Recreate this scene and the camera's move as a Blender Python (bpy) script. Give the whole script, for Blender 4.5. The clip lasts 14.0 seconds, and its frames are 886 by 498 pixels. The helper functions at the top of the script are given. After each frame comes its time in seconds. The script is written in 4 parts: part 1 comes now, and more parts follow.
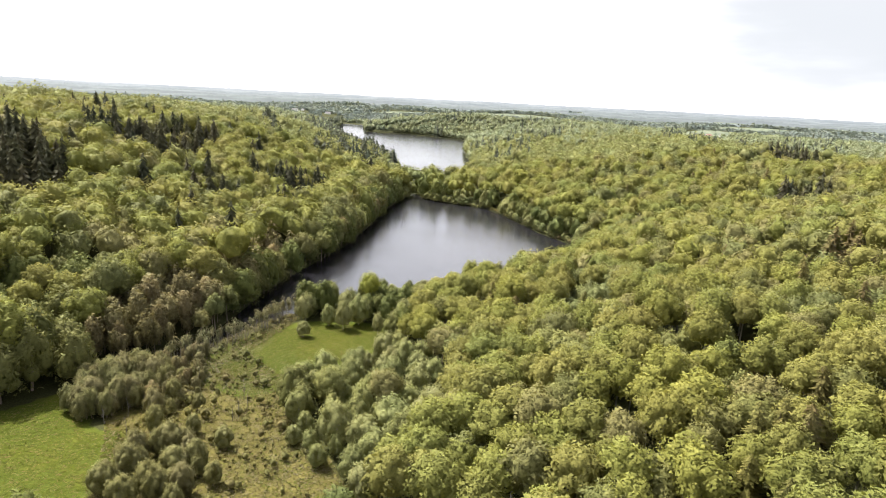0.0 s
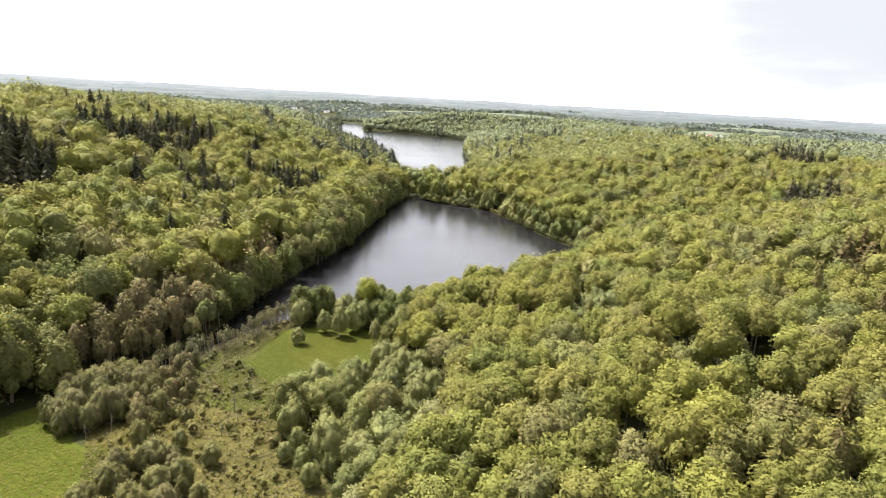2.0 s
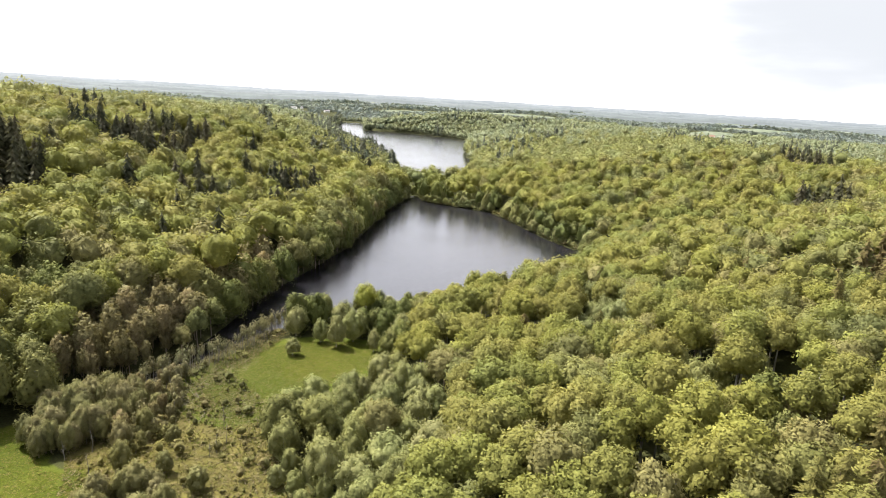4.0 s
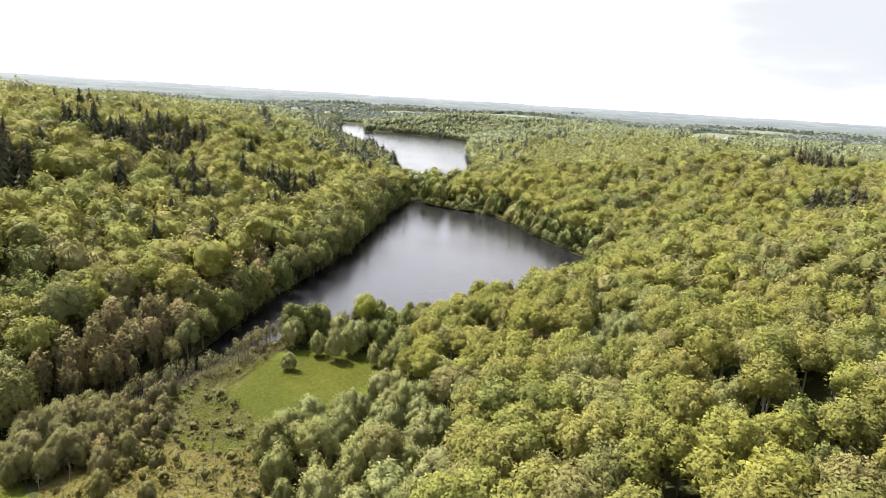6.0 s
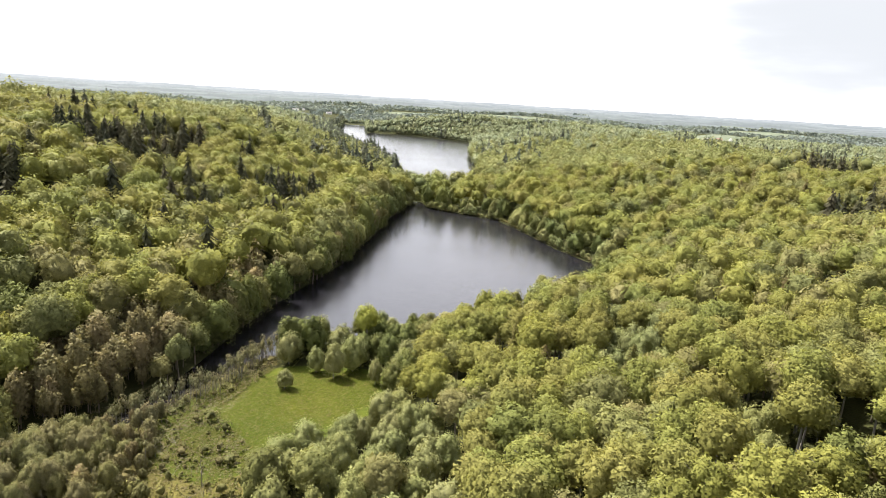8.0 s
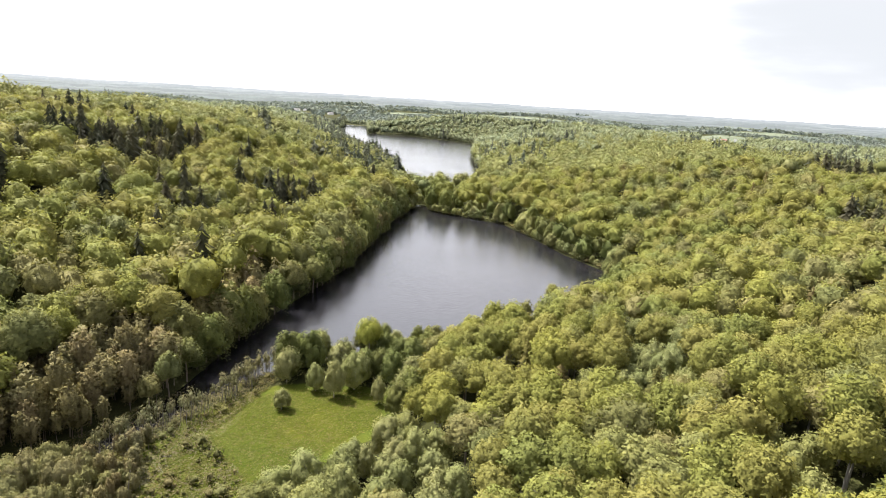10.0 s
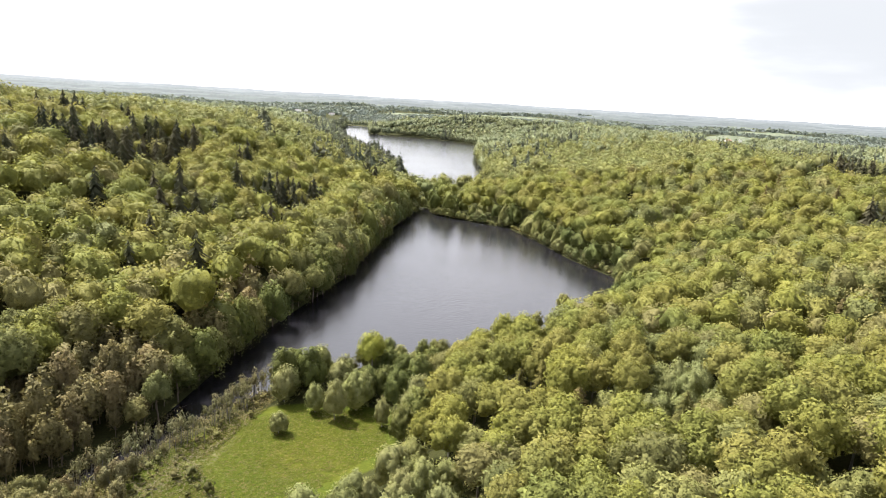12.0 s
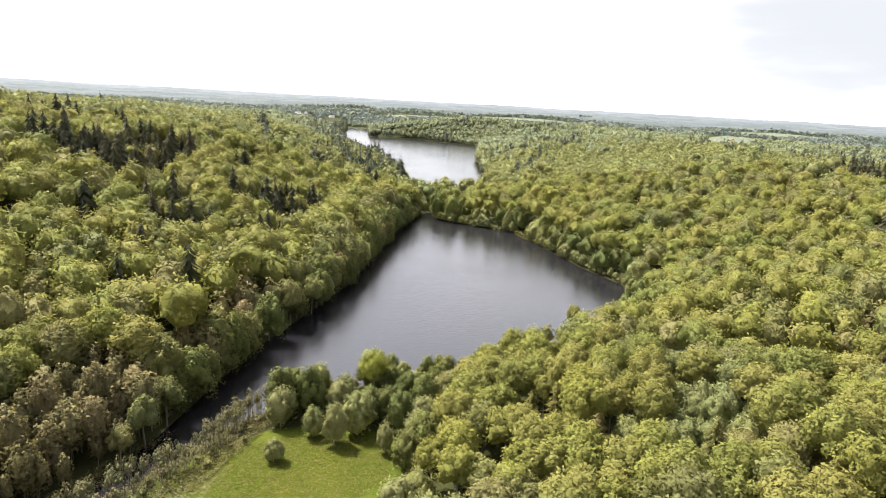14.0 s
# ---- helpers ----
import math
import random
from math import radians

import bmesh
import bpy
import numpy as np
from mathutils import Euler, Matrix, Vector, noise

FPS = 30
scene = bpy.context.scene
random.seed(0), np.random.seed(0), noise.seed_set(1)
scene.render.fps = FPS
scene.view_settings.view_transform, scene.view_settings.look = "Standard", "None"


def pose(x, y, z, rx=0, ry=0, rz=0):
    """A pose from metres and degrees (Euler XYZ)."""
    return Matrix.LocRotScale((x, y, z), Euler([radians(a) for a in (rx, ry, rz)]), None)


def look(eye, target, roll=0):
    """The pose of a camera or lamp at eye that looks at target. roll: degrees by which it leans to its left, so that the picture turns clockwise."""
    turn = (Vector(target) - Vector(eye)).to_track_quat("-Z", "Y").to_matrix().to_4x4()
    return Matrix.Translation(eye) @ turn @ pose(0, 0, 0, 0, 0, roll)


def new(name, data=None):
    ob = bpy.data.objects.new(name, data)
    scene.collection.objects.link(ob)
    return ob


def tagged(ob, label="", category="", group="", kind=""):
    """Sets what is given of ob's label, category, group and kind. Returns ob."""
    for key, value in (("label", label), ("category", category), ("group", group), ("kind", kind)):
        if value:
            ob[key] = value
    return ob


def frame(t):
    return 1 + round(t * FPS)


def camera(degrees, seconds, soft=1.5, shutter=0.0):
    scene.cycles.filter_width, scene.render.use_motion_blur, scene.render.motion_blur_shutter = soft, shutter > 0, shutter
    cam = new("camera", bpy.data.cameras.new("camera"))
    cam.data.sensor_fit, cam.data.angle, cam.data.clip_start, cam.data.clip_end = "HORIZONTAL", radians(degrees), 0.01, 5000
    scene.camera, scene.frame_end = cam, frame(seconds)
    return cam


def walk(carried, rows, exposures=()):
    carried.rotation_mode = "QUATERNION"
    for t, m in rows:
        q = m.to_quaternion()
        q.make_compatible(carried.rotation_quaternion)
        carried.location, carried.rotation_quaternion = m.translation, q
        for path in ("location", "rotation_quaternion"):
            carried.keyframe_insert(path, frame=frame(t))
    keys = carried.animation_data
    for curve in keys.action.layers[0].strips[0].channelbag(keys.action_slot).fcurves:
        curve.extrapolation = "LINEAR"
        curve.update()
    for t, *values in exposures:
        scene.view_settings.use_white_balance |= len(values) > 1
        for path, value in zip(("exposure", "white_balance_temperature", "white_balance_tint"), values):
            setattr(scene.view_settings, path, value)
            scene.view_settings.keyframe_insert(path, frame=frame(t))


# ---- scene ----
cam = camera(70.0, 14.0, soft=0.5)
PATH = [
    (0, (3.993, 9.383, 89.616), (4.601, 106.727, 66.728), 2.99),
    (0.5, (3.879, 11.424, 89.622), (4.540, 108.768, 66.739), 3.07),
    (1, (3.769, 13.565, 89.631), (4.471, 110.902, 66.719), 3.14),
    (1.5, (3.656, 15.806, 89.643), (4.390, 113.133, 66.688), 3.20),
    (2, (3.535, 18.142, 89.657), (4.290, 115.459, 66.659), 3.25),
    (2.5, (3.399, 20.572, 89.674), (4.167, 117.880, 66.639), 3.30),
    (3, (3.245, 23.092, 89.694), (4.017, 120.394, 66.636), 3.33),
    (4.25, (2.757, 29.758, 89.754), (3.502, 127.062, 66.703), 3.40),
    (5.5, (2.092, 36.889, 89.831), (2.764, 134.213, 66.860), 3.45),
    (6, (1.772, 39.854, 89.867), (2.404, 137.187, 66.937), 3.47),
    (6.5, (1.421, 42.873, 89.905), (2.008, 140.217, 67.016), 3.48),
    (7, (1.040, 45.942, 89.945), (1.577, 143.295, 67.095), 3.49),
    (7.5, (0.630, 49.053, 89.989), (1.114, 146.414, 67.170), 3.50),
    (8, (0.194, 52.199, 90.035), (0.621, 149.566, 67.241), 3.51),
    (9.25, (-0.993, 60.169, 90.162), (-0.716, 157.542, 67.395), 3.52),
    (10.5, (-2.265, 68.183, 90.305), (-2.138, 165.556, 67.534), 3.50),
    (11, (-2.779, 71.370, 90.367), (-2.708, 168.743, 67.596), 3.48),
    (11.5, (-3.286, 74.533, 90.431), (-3.269, 171.908, 67.667), 3.46),
    (12, (-3.778, 77.661, 90.499), (-3.810, 175.040, 67.752), 3.43),
    (12.5, (-4.249, 80.745, 90.569), (-4.323, 178.130, 67.853), 3.38),
    (13, (-4.688, 83.772, 90.641), (-4.799, 181.169, 67.975), 3.32),
    (13.5, (-5.087, 86.733, 90.716), (-5.226, 184.146, 68.118), 3.25),
    (14, (-5.435, 89.615, 90.794), (-5.593, 187.048, 68.283), 3.17),
]
walk(cam, [(t, look(eye, target, roll)) for t, eye, target, roll in PATH])


# ---- light ----
SUN_AZ = radians(-57)      # from straight ahead, towards the left
SUN_EL = radians(59)
world = bpy.data.worlds.new("sky")
scene.world = world
world.use_nodes = True
wn, wl = world.node_tree.nodes, world.node_tree.links
wn.clear()
w_out = wn.new("ShaderNodeOutputWorld")
w_bg = wn.new("ShaderNodeBackground")
w_sky = wn.new("ShaderNodeTexSky")
w_sky.sky_type = "NISHITA"
w_sky.sun_disc = False
w_sky.sun_elevation = SUN_EL
w_sky.sun_rotation = SUN_AZ
w_sky.air_density, w_sky.dust_density, w_sky.ozone_density = 1.0, 1.5, 1.0
w_tc = wn.new("ShaderNodeTexCoord")
w_sep = wn.new("ShaderNodeSeparateXYZ")
w_noise = wn.new("ShaderNodeTexNoise")
w_noise.inputs["Scale"].default_value = 2.2
w_noise.inputs["Detail"].default_value = 5.0
w_map = wn.new("ShaderNodeMapping")
w_map.inputs["Scale"].default_value = (1.0, 1.0, 4.5)
w_map.inputs["Location"].default_value = (0.35, 0.2, 0.1)
w_ramp = wn.new("ShaderNodeMapRange")
w_ramp.inputs["From Min"].default_value = 0.36
w_ramp.inputs["From Max"].default_value = 0.62
w_ramp.inputs["To Min"].default_value = 0.6
w_ramp.inputs["To Max"].default_value = 1.0
w_low = wn.new("ShaderNodeMapRange")       # the veil thickens towards the horizon
w_low.inputs["From Min"].default_value = 0.0
w_low.inputs["From Max"].default_value = 0.95
w_low.inputs["To Min"].default_value = 1.0
w_low.inputs["To Max"].default_value = 0.12
w_mul = wn.new("ShaderNodeMath")
w_mul.operation = "MULTIPLY"
w_gain = wn.new("ShaderNodeMix")
w_gain.data_type = "RGBA"
w_gain.blend_type = "MULTIPLY"
w_gain.inputs["Factor"].default_value = 1.0
w_gain.inputs["B"].default_value = (0.05, 0.05, 0.05, 1)
w_mix = wn.new("ShaderNodeMix")
w_mix.data_type = "RGBA"
w_mix.inputs["B"].default_value = (0.74, 0.72, 0.75, 1)
wl.new(w_tc.outputs["Generated"], w_map.inputs["Vector"])
wl.new(w_map.outputs["Vector"], w_noise.inputs["Vector"])
wl.new(w_noise.outputs["Fac"], w_ramp.inputs["Value"])
wl.new(w_tc.outputs["Generated"], w_sep.inputs["Vector"])
wl.new(w_sep.outputs["Z"], w_low.inputs["Value"])
wl.new(w_ramp.outputs["Result"], w_mul.inputs[0])
wl.new(w_low.outputs["Result"], w_mul.inputs[1])
wl.new(w_mul.outputs["Value"], w_mix.inputs["Factor"])
wl.new(w_sky.outputs["Color"], w_gain.inputs["A"])
wl.new(w_gain.outputs["Result"], w_mix.inputs["A"])
w_dot = wn.new("ShaderNodeVectorMath")       # a greyer, thicker bank of cloud to the right
w_dot.operation = "DOT_PRODUCT"
w_flat = wn.new("ShaderNodeVectorMath")
w_flat.operation = "MULTIPLY"
w_flat.inputs[1].default_value = (1.0, 1.0, 2.4)
w_unit = wn.new("ShaderNodeVectorMath")
w_unit.operation = "NORMALIZE"
w_dot.inputs[1].default_value = Vector((0.50, 0.86, 0.09 * 2.4)).normalized()
w_fray = wn.new("ShaderNodeMath")
w_fray.operation = "MULTIPLY_ADD"
w_fray.inputs[1].default_value = 0.10
w_near = wn.new("ShaderNodeMapRange")
w_near.interpolation_type = "SMOOTHSTEP"
w_near.inputs["From Min"].default_value = 1.016
w_near.inputs["From Max"].default_value = 1.060
w_near.inputs["To Min"].default_value = 1.0
w_near.inputs["To Max"].default_value = 0.0
w_cube = wn.new("ShaderNodeMath")
w_cube.operation = "POWER"
w_cube.inputs[1].default_value = 3.0
w_bank = wn.new("ShaderNodeMath")
w_bank.operation = "SUBTRACT"
w_bank.inputs[0].default_value = 1.0
w_grey = wn.new("ShaderNodeMix")
w_grey.data_type = "RGBA"
w_grey.inputs["B"].default_value = (0.240, 0.249, 0.265, 1)
wl.new(w_tc.outputs["Generated"], w_flat.inputs[0])
wl.new(w_flat.outputs["Vector"], w_unit.inputs[0])
wl.new(w_unit.outputs["Vector"], w_dot.inputs[0])
wl.new(w_noise.outputs["Fac"], w_fray.inputs[0])
wl.new(w_dot.outputs["Value"], w_fray.inputs[2])
wl.new(w_fray.outputs["Value"], w_near.inputs["Value"])
wl.new(w_near.outputs["Result"], w_cube.inputs[0])
wl.new(w_cube.outputs["Value"], w_bank.inputs[1])
wl.new(w_bank.outputs["Value"], w_grey.inputs["Factor"])
wl.new(w_mix.outputs["Result"], w_grey.inputs["A"])
w_sun = wn.new("ShaderNodeVectorMath")       # thin cloud glows round the sun
w_sun.operation = "DOT_PRODUCT"
w_sun.inputs[1].default_value = (math.sin(SUN_AZ) * math.cos(SUN_EL), math.cos(SUN_AZ) * math.cos(SUN_EL), math.sin(SUN_EL))
w_pos = wn.new("ShaderNodeMath")
w_pos.operation = "MAXIMUM"
w_pos.inputs[1].default_value = 0.0
w_pow = wn.new("ShaderNodeMath")
w_pow.operation = "POWER"
w_pow.inputs[1].default_value = 5.0
w_glow = wn.new("ShaderNodeMix")
w_glow.data_type = "RGBA"
w_glow.blend_type = "ADD"
w_glow.inputs["B"].default_value = (1.7, 1.64, 1.58, 1)
wl.new(w_tc.outputs["Generated"], w_sun.inputs[0])
wl.new(w_sun.outputs["Value"], w_pos.inputs[0])
wl.new(w_pos.outputs["Value"], w_pow.inputs[0])
wl.new(w_pow.outputs["Value"], w_glow.inputs["Factor"])
wl.new(w_grey.outputs["Result"], w_glow.inputs["A"])
wl.new(w_glow.outputs["Result"], w_bg.inputs["Color"])
wl.new(w_bg.outputs["Background"], w_out.inputs["Surface"])

sun_data = bpy.data.lights.new("sun", "SUN")
sun_data.energy = 5.0
sun_data.angle = radians(0.6)
sun_data.color = (1.0, 0.95, 0.86)
sun = new("sun", sun_data)
to_sun = Vector((math.sin(SUN_AZ) * math.cos(SUN_EL), math.cos(SUN_AZ) * math.cos(SUN_EL), math.sin(SUN_EL)))
sun.matrix_world = look(to_sun * 300, (0, 0, 0))
scene.view_settings.exposure = 1.85


# ---- materials ----
def material(name):
    m = bpy.data.materials.new(name)
    m.use_nodes = True
    nt = m.node_tree
    return m, nt.nodes, nt.links, nt.nodes["Principled BSDF"], nt.nodes["Material Output"]


def leaf_material(name, dark, light, accent, through_light=0.28, grain_scale=1.5, gloss=.05,
                  stands=((.84, .90, 1.02), (1.0, 1.0, 1.0), (1.10, 1.05, .95))):
    """Foliage: leaf-to-leaf and tree-to-tree changes of green, with some light passing through."""
    m, n, l, bsdf, out = material(name)
    tone = n.new("ShaderNodeAttribute")
    tone.attribute_name = "tone"
    tint = n.new("ShaderNodeAttribute")
    tint.attribute_name = "tint"
    info = n.new("ShaderNodeObjectInfo")
    add = n.new("ShaderNodeMath")
    add.operation = "ADD"
    wrap = n.new("ShaderNodeMath")
    wrap.operation = "FRACT"
    c1 = n.new("ShaderNodeMix")
    c1.data_type = "RGBA"
    c1.inputs["A"].default_value = (*dark, 1)
    c1.inputs["B"].default_value = (*light, 1)
    c2 = n.new("ShaderNodeMix")
    c2.data_type = "RGBA"
    c2.inputs["B"].default_value = (*accent, 1)
    rng_ = n.new("ShaderNodeMapRange")
    rng_.inputs["From Min"].default_value = 0.45
    rng_.inputs["From Max"].default_value = 1.0
    rng_.inputs["To Min"].default_value = 0.0
    rng_.inputs["To Max"].default_value = 0.65
    l.new(tint.outputs["Fac"], add.inputs[0])
    l.new(info.outputs["Random"], add.inputs[1])
    l.new(add.outputs["Value"], wrap.inputs[0])
    l.new(wrap.outputs["Value"], rng_.inputs["Value"])
    l.new(tone.outputs["Fac"], c1.inputs["Factor"])
    geo = n.new("ShaderNodeNewGeometry")
    stand = n.new("ShaderNodeTexNoise")
    stand.inputs["Scale"].default_value = 0.022
    stand.inputs["Detail"].default_value = 2.0
    hue = n.new("ShaderNodeValToRGB")
    hue.color_ramp.elements[0].position, hue.color_ramp.elements[0].color = .34, (*stands[0], 1)
    hue.color_ramp.elements[1].position, hue.color_ramp.elements[1].color = .66, (*stands[2], 1)
    hue.color_ramp.elements.new(.5).color = (*stands[1], 1)
    c0 = n.new("ShaderNodeMix")
    c0.data_type = "RGBA"
    c0.blend_type = "MULTIPLY"
    c0.inputs["Factor"].default_value = 1.0
    l.new(geo.outputs["Position"], stand.inputs["Vector"])
    l.new(stand.outputs["Fac"], hue.inputs["Fac"])
    own = n.new("ShaderNodeMapRange")
    own.inputs["To Min"].default_value, own.inputs["To Max"].default_value = 1.14, .80
    cb = n.new("ShaderNodeMix")
    cb.data_type = "RGBA"
    cb.blend_type = "MULTIPLY"
    cb.inputs["Factor"].default_value = 1.0
    l.new(wrap.outputs["Value"], own.inputs["Value"])
    l.new(hue.outputs["Color"], cb.inputs["A"])
    l.new(own.outputs["Result"], cb.inputs["B"])
    l.new(c1.outputs["Result"], c0.inputs["A"])
    l.new(cb.outputs["Result"], c0.inputs["B"])
    l.new(c0.outputs["Result"], c2.inputs["A"])
    l.new(rng_.outputs["Result"], c2.inputs["Factor"])
    tc = n.new("ShaderNodeTexCoord")
    grain = n.new("ShaderNodeTexNoise")
    grain.inputs["Scale"].default_value = grain_scale
    grain.inputs["Detail"].default_value = 4.0
    grain.inputs["Roughness"].default_value = .72
    gr = n.new("ShaderNodeMapRange")
    gr.inputs["From Min"].default_value, gr.inputs["From Max"].default_value = .30, .70
    gr.inputs["To Min"].default_value, gr.inputs["To Max"].default_value = .76, 1.17
    c3 = n.new("ShaderNodeMix")
    c3.data_type = "RGBA"
    c3.blend_type = "MULTIPLY"
    c3.inputs["Factor"].default_value = 1.0
    bump = n.new("ShaderNodeBump")
    bump.inputs["Strength"].default_value = .5
    bump.inputs["Distance"].default_value = .42 / grain_scale
    l.new(tc.outputs["Object"], grain.inputs["Vector"])
    l.new(grain.outputs["Fac"], gr.inputs["Value"])
    l.new(grain.outputs["Fac"], bump.inputs["Height"])
    l.new(c2.outputs["Result"], c3.inputs["A"])
    l.new(gr.outputs["Result"], c3.inputs["B"])
    l.new(bump.outputs["Normal"], bsdf.inputs["Normal"])
    c2 = c3
    l.new(c2.outputs["Result"], bsdf.inputs["Base Color"])
    bsdf.inputs["Roughness"].default_value = 0.62
    bsdf.inputs["Specular IOR Level"].default_value = gloss
    tr = n.new("ShaderNodeBsdfTranslucent")
    shine = n.new("ShaderNodeMix")          # light that has passed a leaf is brighter and yellower
    shine.data_type = "RGBA"
    shine.blend_type = "MULTIPLY"
    shine.inputs["Factor"].default_value = 1.0
    shine.inputs["B"].default_value = (1.35, 1.3, 1.0, 1)
    l.new(c2.outputs["Result"], shine.inputs["A"])
    l.new(shine.outputs["Result"], tr.inputs["Color"])
    mx = n.new("ShaderNodeMixShader")
    mx.inputs["Fac"].default_value = through_light
    l.new(bsdf.outputs["BSDF"], mx.inputs[1])
    l.new(tr.outputs["BSDF"], mx.inputs[2])
    # gaps between the leaves of a spray; the heart of the crown is dense
    solid = n.new("ShaderNodeAttribute")
    solid.attribute_name = "solid"
    gap = n.new("ShaderNodeTexNoise")
    gap.inputs["Scale"].default_value = grain_scale * 1.7
    gap.inputs["Detail"].default_value = 2.5
    gap.inputs["Roughness"].default_value = .65
    edge = n.new("ShaderNodeMath")
    edge.operation = "ADD"
    cut = n.new("ShaderNodeMath")
    cut.operation = "GREATER_THAN"
    cut.inputs[1].default_value = .48
    clear = n.new("ShaderNodeBsdfTransparent")
    mx2 = n.new("ShaderNodeMixShader")
    l.new(tc.outputs["Object"], gap.inputs["Vector"])
    l.new(gap.outputs["Fac"], edge.inputs[0])
    l.new(solid.outputs["Fac"], edge.inputs[1])
    l.new(edge.outputs["Value"], cut.inputs[0])
    l.new(cut.outputs["Value"], mx2.inputs["Fac"])
    l.new(clear.outputs["BSDF"], mx2.inputs[1])
    l.new(mx.outputs["Shader"], mx2.inputs[2])
    l.new(mx2.outputs["Shader"], out.inputs["Surface"])
    return m


def bark_material(name, a, b):
    m, n, l, bsdf, out = material(name)
    tc = n.new("ShaderNodeTexCoord")
    nz = n.new("ShaderNodeTexNoise")
    nz.inputs["Scale"].default_value = 3.0
    nz.inputs["Detail"].default_value = 6.0
    mx = n.new("ShaderNodeMix")
    mx.data_type = "RGBA"
    mx.inputs["A"].default_value = (*a, 1)
    mx.inputs["B"].default_value = (*b, 1)
    bump = n.new("ShaderNodeBump")
    bump.inputs["Distance"].default_value = 0.05
    l.new(tc.outputs["Object"], nz.inputs["Vector"])
    l.new(nz.outputs["Fac"], mx.inputs["Factor"])
    l.new(nz.outputs["Fac"], bump.inputs["Height"])
    l.new(mx.outputs["Result"], bsdf.inputs["Base Color"])
    l.new(bump.outputs["Normal"], bsdf.inputs["Normal"])
    bsdf.inputs["Roughness"].default_value = 0.9
    return m


LEAF = {
    "beech": leaf_material("beech_leaves", (0.086, 0.092, 0.021), (0.152, 0.154, 0.041), (0.168, 0.152, 0.046)),
    "oak": leaf_material("oak_leaves", (0.078, 0.083, 0.028), (0.142, 0.142, 0.052), (0.162, 0.142, 0.058)),
    "willow": leaf_material("willow_leaves", (0.096, 0.104, 0.036), (0.168, 0.172, 0.068), (0.184, 0.178, 0.078)),
    "alder": leaf_material("alder_leaves", (0.080, 0.071, 0.032), (0.148, 0.130, 0.060), (0.160, 0.124, 0.066)),
    "spruce": leaf_material("spruce_needles", (0.026, 0.028, 0.015), (0.050, 0.050, 0.025), (0.060, 0.052, 0.030), 0.12, 2.6, .04),
    "larch": leaf_material("larch_needles", (0.060, 0.060, 0.017), (0.115, 0.105, 0.032), (0.118, 0.082, 0.040), 0.15, 2.6, .04),
    "maple": leaf_material("maple_leaves", (0.122, 0.132, 0.022), (0.198, 0.202, 0.042), (0.205, 0.200, 0.044)),
    # spruces beyond the lake: distance haze is put into the needle colour
    "hazed_spruce": leaf_material("hazed_spruce_needles", (0.040, 0.047, 0.030), (0.066, 0.074, 0.047), (0.072, 0.074, 0.049), 0.12, .8, .04),
    "sallow": leaf_material("sallow_leaves", (0.080, 0.081, 0.031), (0.138, 0.133, 0.058), (0.148, 0.128, 0.064)),
    "sapling": leaf_material("sapling_leaves", (0.085, 0.080, 0.036), (0.145, 0.138, 0.066), (0.150, 0.130, 0.070)),
    "shrub": leaf_material("shrub_leaves", (0.078, 0.076, 0.025), (0.138, 0.130, 0.048), (0.145, 0.112, 0.054)),
    # woods further off: each step has more distance haze in its base colour
    "beyond": leaf_material("hazed_woodland_leaves", (0.090, 0.098, 0.032), (0.146, 0.152, 0.056), (0.154, 0.148, 0.060), 0.2, 1.6, .05),
    "plain": leaf_material("hazed_plain_leaves", (0.108, 0.123, 0.068), (0.156, 0.170, 0.096), (0.152, 0.162, 0.096), 0.25, .8, .05),
    "far": leaf_material("hazed_far_leaves", (0.095, 0.113, 0.098), (0.135, 0.154, 0.130), (0.085, 0.103, 0.096), 0.2, .12, .05),
}
BARK = {
    "grey": bark_material("grey_bark", (0.10, 0.09, 0.075), (0.22, 0.20, 0.17)),
    "brown": bark_material("brown_bark", (0.06, 0.045, 0.032), (0.14, 0.11, 0.08)),
    "dead": bark_material("dead_wood", (0.075, 0.066, 0.054), (0.15, 0.135, 0.11)),
}


